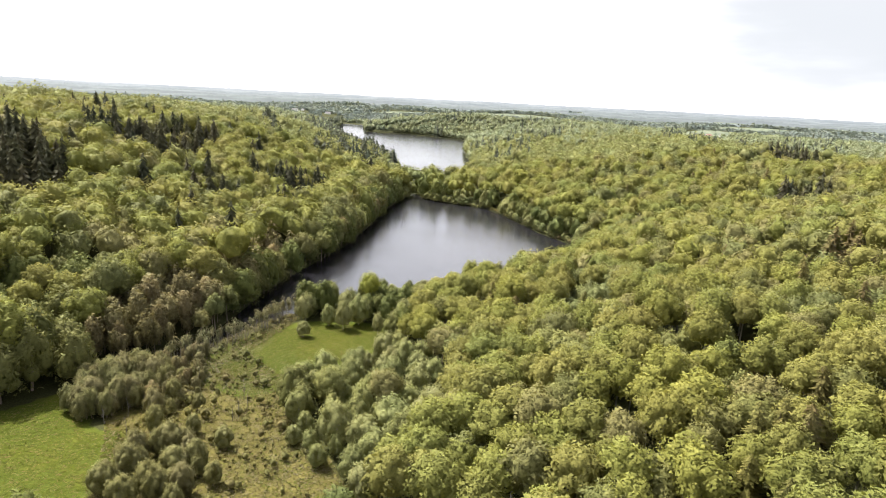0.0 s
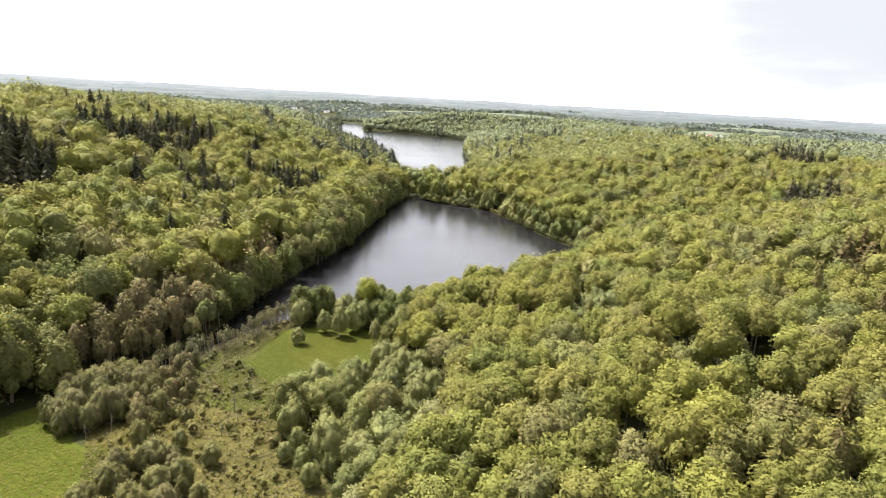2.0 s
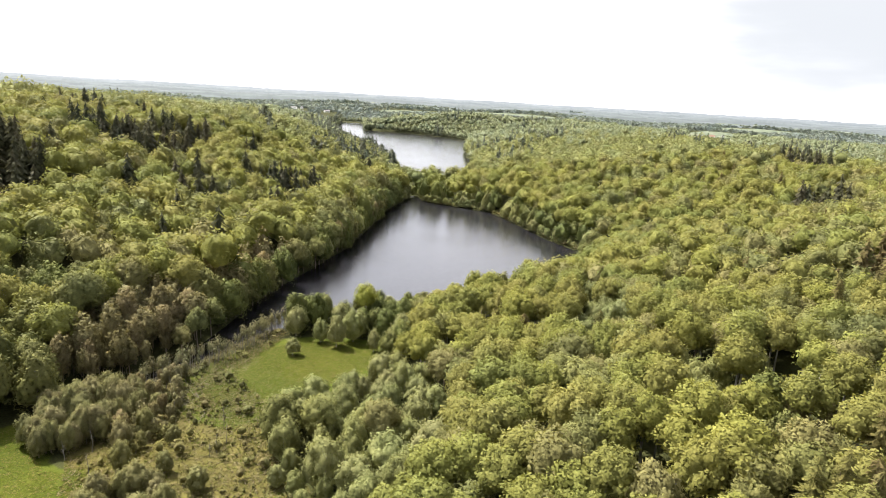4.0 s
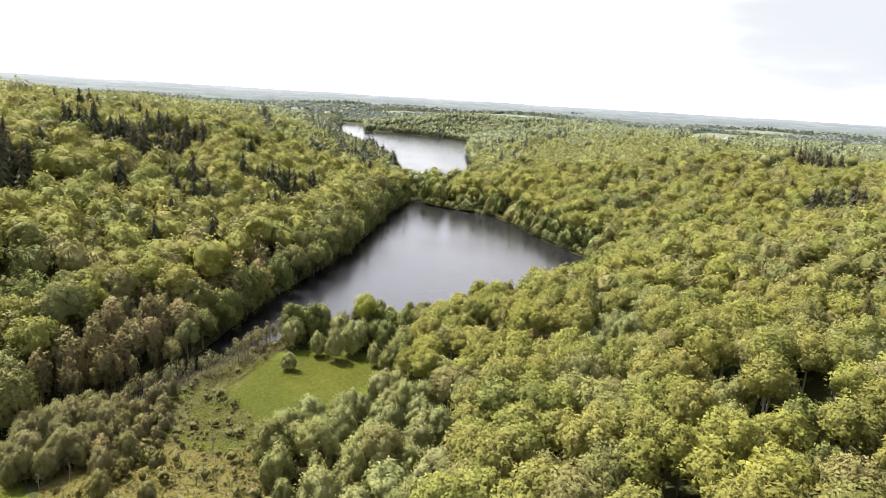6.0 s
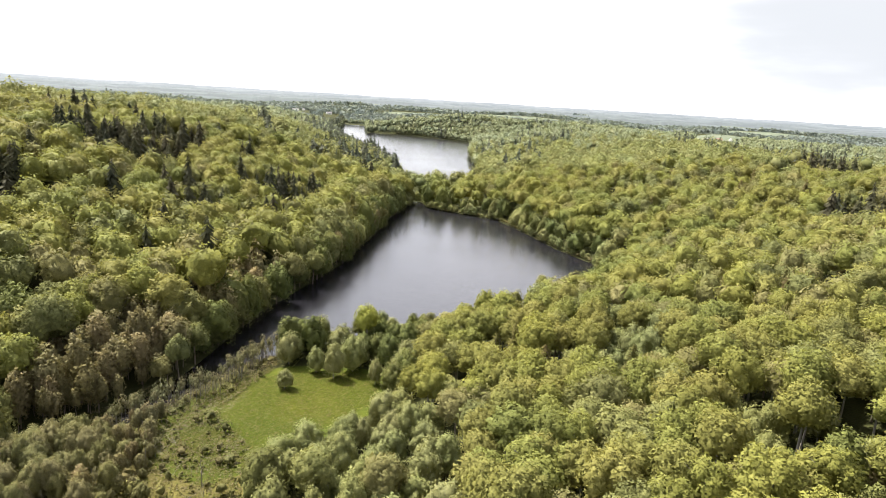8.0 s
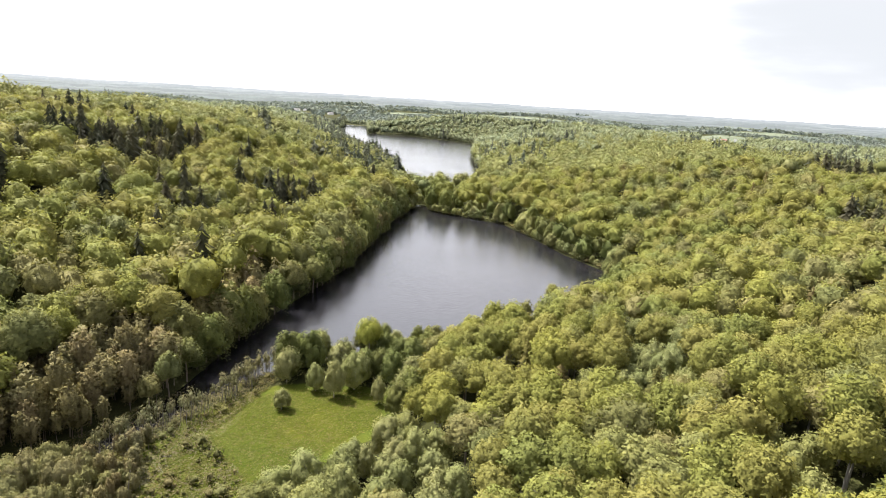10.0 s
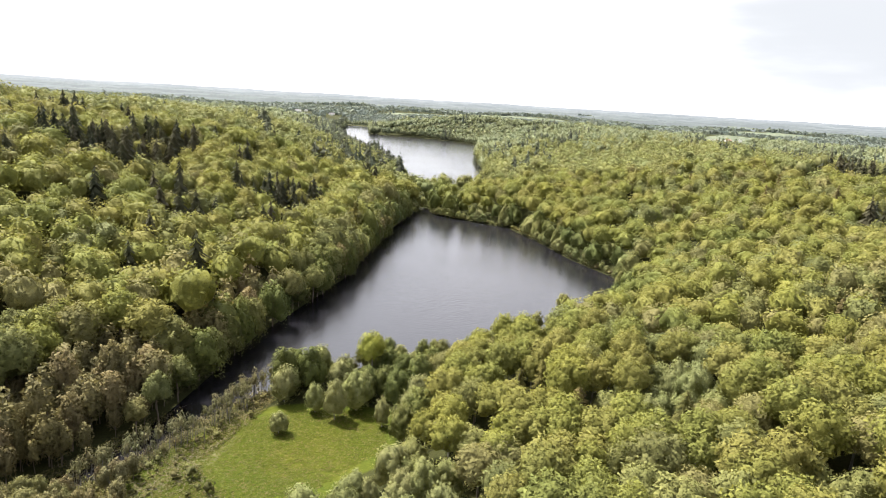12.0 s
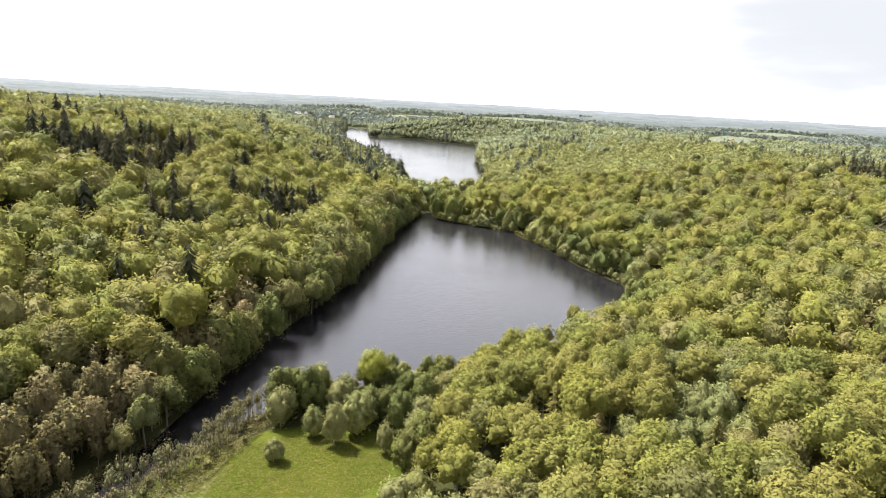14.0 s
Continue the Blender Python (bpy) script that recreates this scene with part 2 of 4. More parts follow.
def ground_material():
    m, n, l, bsdf, out = material("ground")
    tc = n.new("ShaderNodeTexCoord")

    def noise_tex(scale, detail=6.0):
        t = n.new("ShaderNodeTexNoise")
        t.inputs["Scale"].default_value = scale
        t.inputs["Detail"].default_value = detail
        l.new(tc.outputs["Object"], t.inputs["Vector"])
        return t

    fine, mid, wide = noise_tex(2.2), noise_tex(0.28), noise_tex(0.045, 4)

    def mix(fac, a, b):
        x = n.new("ShaderNodeMix")
        x.data_type = "RGBA"
        for key, v in (("Factor", fac), ("A", a), ("B", b)):
            if isinstance(v, tuple):
                x.inputs[key].default_value = (*v, 1)
            else:
                l.new(v, x.inputs[key])
        return x.outputs["Result"]

    def spread(value, lo, hi):
        x = n.new("ShaderNodeMapRange")
        x.inputs["From Min"].default_value, x.inputs["From Max"].default_value = lo, hi
        l.new(value, x.inputs["Value"])
        return x.outputs["Result"]

    def layer(name):
        a = n.new("ShaderNodeAttribute")
        a.attribute_name = name
        e = n.new("ShaderNodeMath")          # ragged borders
        e.operation = "MULTIPLY_ADD"
        e.inputs[1].default_value = 0.5
        l.new(mid.outputs["Fac"], e.inputs[0])
        l.new(a.outputs["Fac"], e.inputs[2])
        return spread(e.outputs["Value"], 0.68, 0.82)

    floor_c = mix(spread(fine.outputs["Fac"], .3, .7), (0.018, 0.018, 0.007), (0.034, 0.037, 0.012))
    grass_c = mix(spread(fine.outputs["Fac"], .34, .66), (0.027, 0.038, 0.0045), (0.050, 0.060, 0.0075))
    grass_c = mix(spread(wide.outputs["Fac"], .48, .62), grass_c, mix(spread(mid.outputs["Fac"], .35, .65), (0.036, 0.045, 0.0055), (0.064, 0.066, 0.009)))
    marsh_c = mix(spread(mid.outputs["Fac"], .36, .62), (0.050, 0.045, 0.012), (0.086, 0.076, 0.021))
    marsh_c = mix(spread(fine.outputs["Fac"], .42, .70), marsh_c, (0.060, 0.048, 0.017))
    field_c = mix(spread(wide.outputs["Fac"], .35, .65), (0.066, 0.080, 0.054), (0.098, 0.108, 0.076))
    straw_c = mix(spread(fine.outputs["Fac"], .35, .65), (0.065, 0.060, 0.026), (0.10, 0.095, 0.045))
    c = mix(layer("marsh"), floor_c, marsh_c)
    c = mix(layer("meadow"), c, grass_c)
    c = mix(layer("straw"), c, straw_c)
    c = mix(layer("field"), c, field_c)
    l.new(c, bsdf.inputs["Base Color"])
    bump = n.new("ShaderNodeBump")
    bump.inputs["Strength"].default_value = 0.8
    bump.inputs["Distance"].default_value = 0.25
    l.new(fine.outputs["Fac"], bump.inputs["Height"])
    l.new(bump.outputs["Normal"], bsdf.inputs["Normal"])
    bsdf.inputs["Roughness"].default_value = 0.9
    bsdf.inputs["Specular IOR Level"].default_value = 0.05
    return m


def water_material():
    m, n, l, bsdf, out = material("lake_water")
    tc = n.new("ShaderNodeTexCoord")
    mp = n.new("ShaderNodeMapping")
    mp.inputs["Scale"].default_value = (0.55, 1.0, 1.0)
    mp.inputs["Rotation"].default_value = (0, 0, 0.35)
    rip = n.new("ShaderNodeTexNoise")
    rip.inputs["Scale"].default_value = 0.95
    rip.inputs["Detail"].default_value = 5.0
    gust = n.new("ShaderNodeTexNoise")      # calmer and rougher patches
    gust.inputs["Scale"].default_value = 0.018
    gust.inputs["Detail"].default_value = 3.0
    gr = n.new("ShaderNodeMapRange")
    gr.inputs["From Min"].default_value = 0.35
    gr.inputs["From Max"].default_value = 0.65
    gr.inputs["To Min"].default_value = 0.5
    gr.inputs["To Max"].default_value = 1.0
    bump = n.new("ShaderNodeBump")
    bump.inputs["Distance"].default_value = 0.12
    l.new(tc.outputs["Object"], mp.inputs["Vector"])
    l.new(mp.outputs["Vector"], rip.inputs["Vector"])
    l.new(tc.outputs["Object"], gust.inputs["Vector"])
    l.new(gust.outputs["Fac"], gr.inputs["Value"])
    l.new(gr.outputs["Result"], bump.inputs["Strength"])
    l.new(rip.outputs["Fac"], bump.inputs["Height"])
    l.new(bump.outputs["Normal"], bsdf.inputs["Normal"])
    bsdf.inputs["Base Color"].default_value = (0.007, 0.0068, 0.0085, 1)
    bsdf.inputs["Roughness"].default_value = 0.16
    bsdf.inputs["IOR"].default_value = 1.333
    bsdf.inputs["Specular IOR Level"].default_value = 1.0
    return m


GROUND, WATER = ground_material(), water_material()

# ---- the lie of the land ----
# shores of the near lake with its stream, and of the far lake
LAKE_A = np.array([(-19, 612), (-27, 612), (-28, 594), (-40, 530), (-46, 452), (-52, 391), (-63, 342), (-73, 300), (-76, 268), (-79, 240), (-84, 220),
                   (-93, 203), (-106, 190), (-104, 187), (-90, 197), (-78, 212), (-70, 232), (-62, 249), (-46, 268), (-20, 286),
                   (15, 306), (45, 328), (72, 362), (90, 402), (92, 420), (75, 456), (61, 501), (43, 549), (10, 568), (-12, 583)], float)
LAKE_B = np.array([(-40, 728), (-62, 800), (-98, 960), (-136, 1060), (-262, 1500), (-318, 2040), (-254, 2032), (-200, 1660), (-83, 1653),
                   (10, 1560), (60, 1483), (52, 1320), (40, 1149), (46, 859), (30, 760), (0, 722)], float)
MEADOW_A = np.array([(-70, 212), (-63, 227), (-54, 239), (-46, 245), (-34, 247), (-17, 245), (-15, 227), (-27, 211), (-36, 200), (-43, 191), (-51, 184),
                     (-61, 188), (-69, 199)], float)
MEADOW_B = np.array([(-140, 150), (-112, 166), (-100, 181), (-92, 168), (-86, 159), (-74, 157), (-71, 146), (-72, 120), (-140, 110)], float)
MARSH = np.array([(-88, 201), (-76, 212), (-62, 216), (-47, 200), (-39, 186), (-33, 168), (-22, 154), (-14, 138), (-20, 90), (-66, 90), (-72, 140), (-84, 165), (-92, 182)], float)
WILLOWS = np.array([(-37, 190), (-27, 203), (-16, 218), (2, 214), (10, 182), (8, 158), (-6, 148), (-20, 158), (-32, 166)], float)
ALDERS = np.array([(-106, 196), (-112, 230), (-98, 256), (-86, 262), (-82, 240), (-86, 216), (-94, 203)], float)
BANK = np.array([(-66, 266), (-50, 252), (-54, 236), (-60, 218), (-76, 208), (-96, 192), (-104, 192), (-90, 214), (-80, 238)], float)
THICKET = np.array([(-100, 166), (-104, 182), (-98, 196), (-84, 200), (-74, 190), (-72, 172), (-80, 160), (-92, 160)], float)
NECK = np.array([(-60, 586), (-70, 730), (60, 760), (60, 575)], float)


def inside_depth(poly, x, y):
    """Signed distance to a closed outline: positive inside."""
    best = np.full(x.shape, 1e12)
    odd = np.zeros(x.shape, bool)
    for (ax, ay), (bx, by) in zip(poly, np.roll(poly, -1, 0)):
        ex, ey = bx - ax, by - ay
        t = np.clip(((x - ax) * ex + (y - ay) * ey) / (ex * ex + ey * ey), 0, 1)
        best = np.minimum(best, (x - ax - t * ex) ** 2 + (y - ay - t * ey) ** 2)
        if ay != by:
            cross = (ay > y) != (by > y)
            odd ^= cross & (x < ex * (y - ay) / (by - ay) + ax)
    return np.where(odd, 1, -1) * np.sqrt(best)


def waves(x, y, length, seed):
    """Gentle pseudo-random undulation between about -1 and 1."""
    r = np.random.default_rng(seed)
    out = 0
    for k in range(5):
        a, ph, f = r.uniform(0, 6.28), r.uniform(0, 6.28), r.uniform(.6, 1.7) * 6.28 / length
        out = out + np.sin((x * np.cos(a) + y * np.sin(a)) * f + ph) / 3
    return out


def smooth(v, a, b):
    t = np.clip((v - a) / (b - a), 0, 1)
    return t * t * (3 - 2 * t)


Y_L = [0, 130, 165, 180, 212, 225, 270, 300, 342, 391, 452, 530, 590, 680, 790, 970, 1050, 1500, 2040, 2600]
X_L = [-150, -135, -112, -106, -94, -86, -77, -75, -64, -53, -47, -42, -30, -42, -60, -102, -138, -264, -320, -370]
Y_R = [0, 100, 150, 180, 240, 270, 310, 330, 380, 410, 456, 501, 549, 566, 590, 680, 770, 859, 1149, 1320, 1483, 1560, 1653, 1700, 2040, 2600]
X_R = [0, -5, -10, -8, -5, 0, 25, 55, 82, 93, 76, 62, 44, 20, 5, 5, 34, 48, 42, 54, 62, 14, -80, -200, -256, -300]


def left_of(x, y):
    return np.interp(y, Y_L, X_L) - x


def right_of(x, y):
    return x - np.interp(y, Y_R, X_R)


# far fields between the woods: centre x, y, half width, half depth
FIELDS = [(-30, 2500, 260, 60), (380, 2000, 230, 45), (760, 1750, 130, 55), (300, 2750, 300, 60), (-420, 2900, 250, 70), (1250, 2600, 220, 60),
          (-900, 3300, 320, 80), (700, 3200, 300, 70), (150, 3600, 500, 90), (-150, 2150, 70, 30), (1500, 3300, 300, 80), (-420, 2050, 60, 30)]


def land(x, y):
    """Height of the ground in metres above the lakes."""
    x, y = np.asarray(x, float), np.asarray(y, float)
    dl, dr = left_of(x, y), right_of(x, y)
    hl = np.interp(dl, [0, 12, 35, 55, 95, 120, 150, 250, 400, 800], [0, 1.5, 5.5, 12, 24, 35, 43, 53, 58, 60]) * np.interp(y, [0, 600, 900, 1200, 2000], [1, 1, .8, .6, .5])
    hr = np.interp(dr, [0, 20, 50, 75, 140, 205, 240, 300, 420, 600], [0, 3, 10, 16, 23, 33, 38, 40, 27, 20]) * np.interp(y, [0, 600, 800, 1500, 2100], [1, 1, .85, .95, .9])
    hr = hr - 9 * np.exp(-((x - 100) ** 2 + (y - 272) ** 2) / 42 ** 2) * smooth(dr, 0, 40)
    hill = np.maximum(hl, hr)
    hill = hill + (waves(x, y, 120, 3) * 2.2 + waves(x, y, 45, 4) * .7) * smooth(hill, 2, 20)
    far = np.hypot(x, y - 45)
    plain = 22 + 6 * waves(x, y, 900, 5) + np.interp(far, [0, 2500, 3400, 4200, 4950], [0, 2, 6, 8, 10]) + 5 * waves(x, y, 1600, 8) * smooth(far, 2500, 4000)
    for cx, cy, a, b in FIELDS:
        plain = plain + 21 * smooth(y, cy - 1.4 * b, cy + 1.1 * b) * (1 - smooth(y, cy + 1.2 * b, cy + 6 * b)) * np.exp(-((x - cx) / (1.2 * a)) ** 2)
    edge = smooth(far, 1700, 2500) * smooth(np.maximum(dl, dr), 20, 250)
    edge = np.maximum(edge, smooth(dr, 420, 700))
    edge = np.maximum(edge, smooth(far, 2150, 2600))
    h = 1.0 + .25 * waves(x, y, 30, 6) + hill
    h = h * (1 - edge) + plain * edge
    d = np.maximum(inside_depth(LAKE_A, x, y), inside_depth(LAKE_B, x, y))
    bank = np.where(d > 0, -np.minimum(2.5, .3 * d), .05 - .22 * d)
    return np.minimum(h, np.where(d > -40, bank + .3 * np.maximum(-d - 3, 0), 1e9))


def mesh_of(name, verts, tris, mats=(), mat_index=None, shade=False, normals=None, **layers):
    me = bpy.data.meshes.new(name)
    verts = np.ascontiguousarray(verts, np.float32)
    tris = np.ascontiguousarray(tris, np.int32)
    me.vertices.add(len(verts))
    me.vertices.foreach_set("co", verts.ravel())
    me.loops.add(tris.size)
    me.loops.foreach_set("vertex_index", tris.ravel())
    me.polygons.add(len(tris))
    me.polygons.foreach_set("loop_start", np.arange(0, tris.size, tris.shape[1], dtype=np.int32))
    for m in mats:
        me.materials.append(m)
    if mat_index is not None:
        me.polygons.foreach_set("material_index", np.ascontiguousarray(mat_index, np.int32))
    me.polygons.foreach_set("use_smooth", np.full(len(tris), shade))
    if "tone" in layers:
        t = np.asarray(layers["tone"])
        layers["solid"] = np.where(t >= 4, 1.0, np.where(t >= 2, .07, 0.0))
        layers["tone"] = t % 2
    for key, values in layers.items():
        a = me.attributes.new(key, "FLOAT", "POINT")
        a.data.foreach_set("value", np.ascontiguousarray(values, np.float32))
    if normals is not None:                # leaves are shaded as the mass that they belong to
        a = me.attributes.new("custom_normal", "FLOAT_VECTOR", "POINT")
        a.data.foreach_set("vector", np.ascontiguousarray(normals, np.float32).ravel())
    me.update(calc_edges=True)
    return me


# far farmhouses: place, turn, length, white walls, red roof, label
HOUSES = [(-560, 2420, .3, 22, 1, 0, "white farmhouse with grey roof far beyond the ridge"), (-535, 2440, 1.5, 14, 1, 0, "white outbuilding with dark roof beside far farm"),
          (640, 2370, .2, 30, 1, 0, "long white farm building with grey roof far off"), (690, 2390, .1, 18, 0, 0, "grey barn beside far white farm building"),
          (700, 1712, .4, 18, 1, 1, "white farmhouse with red roof beside a field"), (735, 1722, 1.2, 14, 1, 0, "small white house with dark roof beside a field"),
          (665, 1708, .2, 20, 0, 0, "low grey barn beside a field"), (-430, 2380, .6, 20, 1, 0, "pale farmhouse with grey roof among far trees")]


def field_at(x, y):
    v = np.full(np.shape(x), -1.0)
    for cx, cy, a, b in FIELDS:
        v = np.maximum(v, 1 - ((x - cx) / a) ** 2 - ((y - cy) / b) ** 2)
    return v


def build_ground():
    ring = np.concatenate([[0, 15, 30, 45], np.arange(55, 450, 3.0), 450 * 1.021 ** np.arange(0, 58), 1500 * 1.027 ** np.arange(0, 45)])
    ring = np.append(ring[ring < 4900], 4920)
    ang = np.concatenate([np.arange(-46, 46.01, .5), np.arange(52, 314, 6)])
    A, R = np.meshgrid(np.radians(ang), ring)
    x, y = R * np.sin(A), 20 + R * np.cos(A)
    z = land(x, y)
    nr, na = x.shape
    i, j = np.meshgrid(np.arange(nr - 1), np.arange(na), indexing="ij")
    k = (j + 1) % na
    quads = np.stack([i * na + j, i * na + k, (i + 1) * na + k, (i + 1) * na + j], -1).reshape(-1, 4)
    X, Y = x.ravel(), y.ravel()

    def soft(poly, w=3.0, out=0.0):
        return np.clip((inside_depth(poly, X, Y) + out) / (2 * w) + .5, 0, 1)

    meadow = np.maximum(soft(MEADOW_A, out=3.5), soft(MEADOW_B, out=1.5))
    d_lake = np.maximum(inside_depth(LAKE_A, X, Y), inside_depth(LAKE_B, X, Y))
    straw = np.clip(1 - np.abs(d_lake + 3) / 4, 0, 1) * .5
    straw = np.maximum(straw, np.exp(-(((X + 63 - (Y - 212) * .45) / 4.6) ** 2 + ((Y - 212) / 20) ** 2)) * .95)
    straw = np.maximum(straw, np.exp(-(((X + 66) / 2.6) ** 2 + ((Y - 196) / 4.5) ** 2)))
    # field also rises slightly from 950 m outwards, apart from the fields themselves
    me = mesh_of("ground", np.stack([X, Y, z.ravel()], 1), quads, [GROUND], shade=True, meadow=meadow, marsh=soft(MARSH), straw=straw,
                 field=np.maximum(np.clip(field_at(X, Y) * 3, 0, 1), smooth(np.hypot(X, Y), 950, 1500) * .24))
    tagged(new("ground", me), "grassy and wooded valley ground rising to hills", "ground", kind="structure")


def build_water(name, outline, label):
    wide = []
    for k in range(len(outline)):
        a, b, c = outline[k - 1], outline[k], outline[(k + 1) % len(outline)]
        t = (c - a) / np.linalg.norm(c - a)
        wide.append(b + 3.0 * np.array([t[1], -t[0]]) * WIND)
    bm = bmesh.new()
    bm.faces.new([bm.verts.new((p[0], p[1], 0)) for p in wide])
    bmesh.ops.triangulate(bm, faces=bm.faces[:])
    for f in bm.faces:
        f.normal_update()
        if f.normal.z < 0:
            f.normal_flip()
    me = bpy.data.meshes.new(name)
    bm.to_mesh(me)
    bm.free()
    me.materials.append(WATER)
    tagged(new(name, me), label, "water", kind="structure")


WIND = 1 if np.sum(LAKE_A[:, 0] * np.roll(LAKE_A[:, 1], -1) - np.roll(LAKE_A[:, 0], -1) * LAKE_A[:, 1]) > 0 else -1
build_ground()
build_water("water_near", LAKE_A, "small dark rippled lake between wooded slopes")
WIND = 1 if np.sum(LAKE_B[:, 0] * np.roll(LAKE_B[:, 1], -1) - np.roll(LAKE_B[:, 0], -1) * LAKE_B[:, 1]) > 0 else -1
build_water("water_far", LAKE_B, "long bright lake beyond the wooded neck")


# ---- trees ----
ICO_V = []
for a_, b_ in ((1, 1.618), (1, -1.618), (-1, 1.618), (-1, -1.618)):
    ICO_V += [(0, a_, b_), (a_, b_, 0), (b_, 0, a_)]
ICO_V = np.array(ICO_V) / math.hypot(1, 1.618)
ICO_F = [(i, j, k) for i in range(12) for j in range(i + 1, 12) for k in range(j + 1, 12)
         if max(np.linalg.norm(ICO_V[i] - ICO_V[j]), np.linalg.norm(ICO_V[j] - ICO_V[k]), np.linalg.norm(ICO_V[i] - ICO_V[k])) < 1.1]
ICO_F = np.array([f if np.dot(np.cross(ICO_V[f[1]] - ICO_V[f[0]], ICO_V[f[2]] - ICO_V[f[0]]), ICO_V[f[0]]) > 0 else f[::-1] for f in ICO_F])


def unit(v):
    return v / np.maximum(np.linalg.norm(v, axis=-1, keepdims=True), 1e-9)


def sprays(p, nrm, size, r):
    """Small leaf sprays at the points p, facing about along nrm."""
    n = len(p)
    nrm = unit(nrm)
    t1 = unit(np.cross(nrm, r.normal(size=(n, 3))))
    t2 = np.cross(nrm, t1)
    a = size * r.uniform(.5, 1.3, (n, 1))
    b = a * r.uniform(.45, .85, (n, 1))
    tone = np.repeat(np.clip(r.normal(.5, .14, n), 0, 1), 3)
    v = np.stack([p + t1 * a, p - t1 * a * .7 + t2 * b, p - t1 * a * .7 - t2 * b], 1)
    f = np.arange(n * 3).reshape(-1, 3)
    return v.reshape(-1, 3), f, tone


def join(parts):
    vs, fs, ts, ns, k = [], [], [], [], 0
    for v, f, t, n in parts:
        vs.append(v)
        fs.append(f + k)
        ts.append(t)
        ns.append(n)
        k += len(v)
    return np.concatenate(vs), np.concatenate(fs), np.concatenate(ts), np.concatenate(ns)


def finer(verts, faces):
    """Splits every face of a sphere in four."""
    verts, out, mid = list(verts), [], {}

    def half(a, b):
        key = (min(a, b), max(a, b))
        if key not in mid:
            m = verts[a] + verts[b]
            mid[key] = len(verts)
            verts.append(m / np.linalg.norm(m))
        return mid[key]

    for a, b, c in faces:
        ab, bc, ca = half(a, b), half(b, c), half(c, a)
        out += [(a, ab, ca), (b, bc, ab), (c, ca, bc), (ab, bc, ca)]
    return np.array(verts), np.array(out)


SPHERE = [(ICO_V, ICO_F)]
SPHERE.append(finer(*SPHERE[0]))
SPHERE.append(finer(*SPHERE[1]))
OCTA_V = np.array([(1, 0, 0), (0, 1, 0), (-1, 0, 0), (0, -1, 0), (0, 0, 1), (0, 0, -1)], float)
OCTA_F = np.array([(0, 1, 4), (1, 2, 4), (2, 3, 4), (3, 0, 4), (1, 0, 5), (2, 1, 5), (3, 2, 5), (0, 3, 5)])
BALL = [SPHERE[2], SPHERE[1], SPHERE[0], (OCTA_V, OCTA_F)]


def lobed_crown(r, height, base, radius, n, size, level, lobes=14, low=-.35, dome=False, rough=.42, cover=.80, taper=0.0, core=.62, dense=True, layered=0.0, own=.30):
    """A crown of rounded lobes: a leafy mass with small sprays of leaves all over it."""
    rz = (height - base) / 2
    lobes = (lobes, int(lobes * .75), 8, 6)[level]
    z = 1 - (np.arange(lobes) + r.uniform(.2, .8, lobes)) / lobes * (1 - low)
    a = np.arange(lobes) * 2.39996 + r.normal(size=lobes) * .35
    tips = np.stack([np.cos(a) * np.sqrt(1 - z * z), np.sin(a) * np.sqrt(1 - z * z), z], 1)
    big = r.uniform(.26, .46, lobes) * (16 / lobes) ** .45
    mids = tips * (1 - big * r.uniform(.78, 1.25, lobes))[:, None]
    shade_of = r.normal(0, .15, lobes)

    def reach(d):
        along = d @ mids.T
        under = big ** 2 - (np.sum(mids ** 2, 1) - along ** 2)
        out = np.where(under > 0, along + np.sqrt(np.maximum(under, 0)), 0)
        return np.maximum(out.max(1), core), out.argmax(1)

    def place(p):
        p = p * np.array([radius, radius, rz])
        p[:, :2] *= 1 - taper * np.clip(p[:, 2:] / rz * .5 + .5, 0, 1.05)
        if dome:                                   # leafed to the ground, widest low down
            h = p[:, 2:] / rz
            p[:, :2] *= (1 + .55 * np.clip(-h, 0, .75) - .16 * np.clip(h, 0, 1))
            p[:, 2] = np.maximum(p[:, 2], -rz)
        return p + np.array([0, 0, base + rz])

    bv, bf = BALL[level]
    keep = bv[bf][:, :, 2].max(1) > low - .25
    far_out, which = reach(bv)
    skin = bv * (far_out * cover * (1, 1, .88, .9)[level] * r.uniform(.95, 1.04, len(bv)))[:, None]
    squash = np.array([1 / radius, 1 / radius, 1 / rz])
    lean = unit(unit(bv * far_out[:, None] - mids[which]) * squash)
    parts = [(place(skin), bf[keep], (4.0 if dense and level > 1 else 2.0) + np.clip(.42 + shade_of[which], .05, .95), lean)]
    d = unit(r.normal(size=(n, 3)) + np.array([0, 0, .30]))
    d[:, 2] = np.where(d[:, 2] < low, -d[:, 2], d[:, 2])
    far_out, which = reach(d)
    stand = r.uniform(0, 1, n) < .25               # some sprays stand out of the mass
    p = d * (far_out * np.where(stand, r.uniform(.95, 1.10, n), r.uniform(.84, 1.04, n)))[:, None]
    face = unit(p - mids[which]) * .8 + d * .4
    nrm = face + np.array([0, 0, .25]) + r.normal(size=(n, 3)) * rough
    nrm[stand] = np.cross(unit(face[stand]), r.normal(size=(stand.sum(), 3))) + face[stand] * .5
    nrm = nrm + np.array([0, 0, layered])
    v, f, tone = sprays(place(p), nrm, size, r)
    lean = unit(unit(face * squash) + unit(nrm) * own * (1, 1.3, .7, .5)[level])
    parts.append((v, f, np.clip(tone + np.repeat(shade_of[which], 3), 0, .99) + (2 if level == 0 else 4), np.repeat(lean, 3, 0)))
    return join(parts)


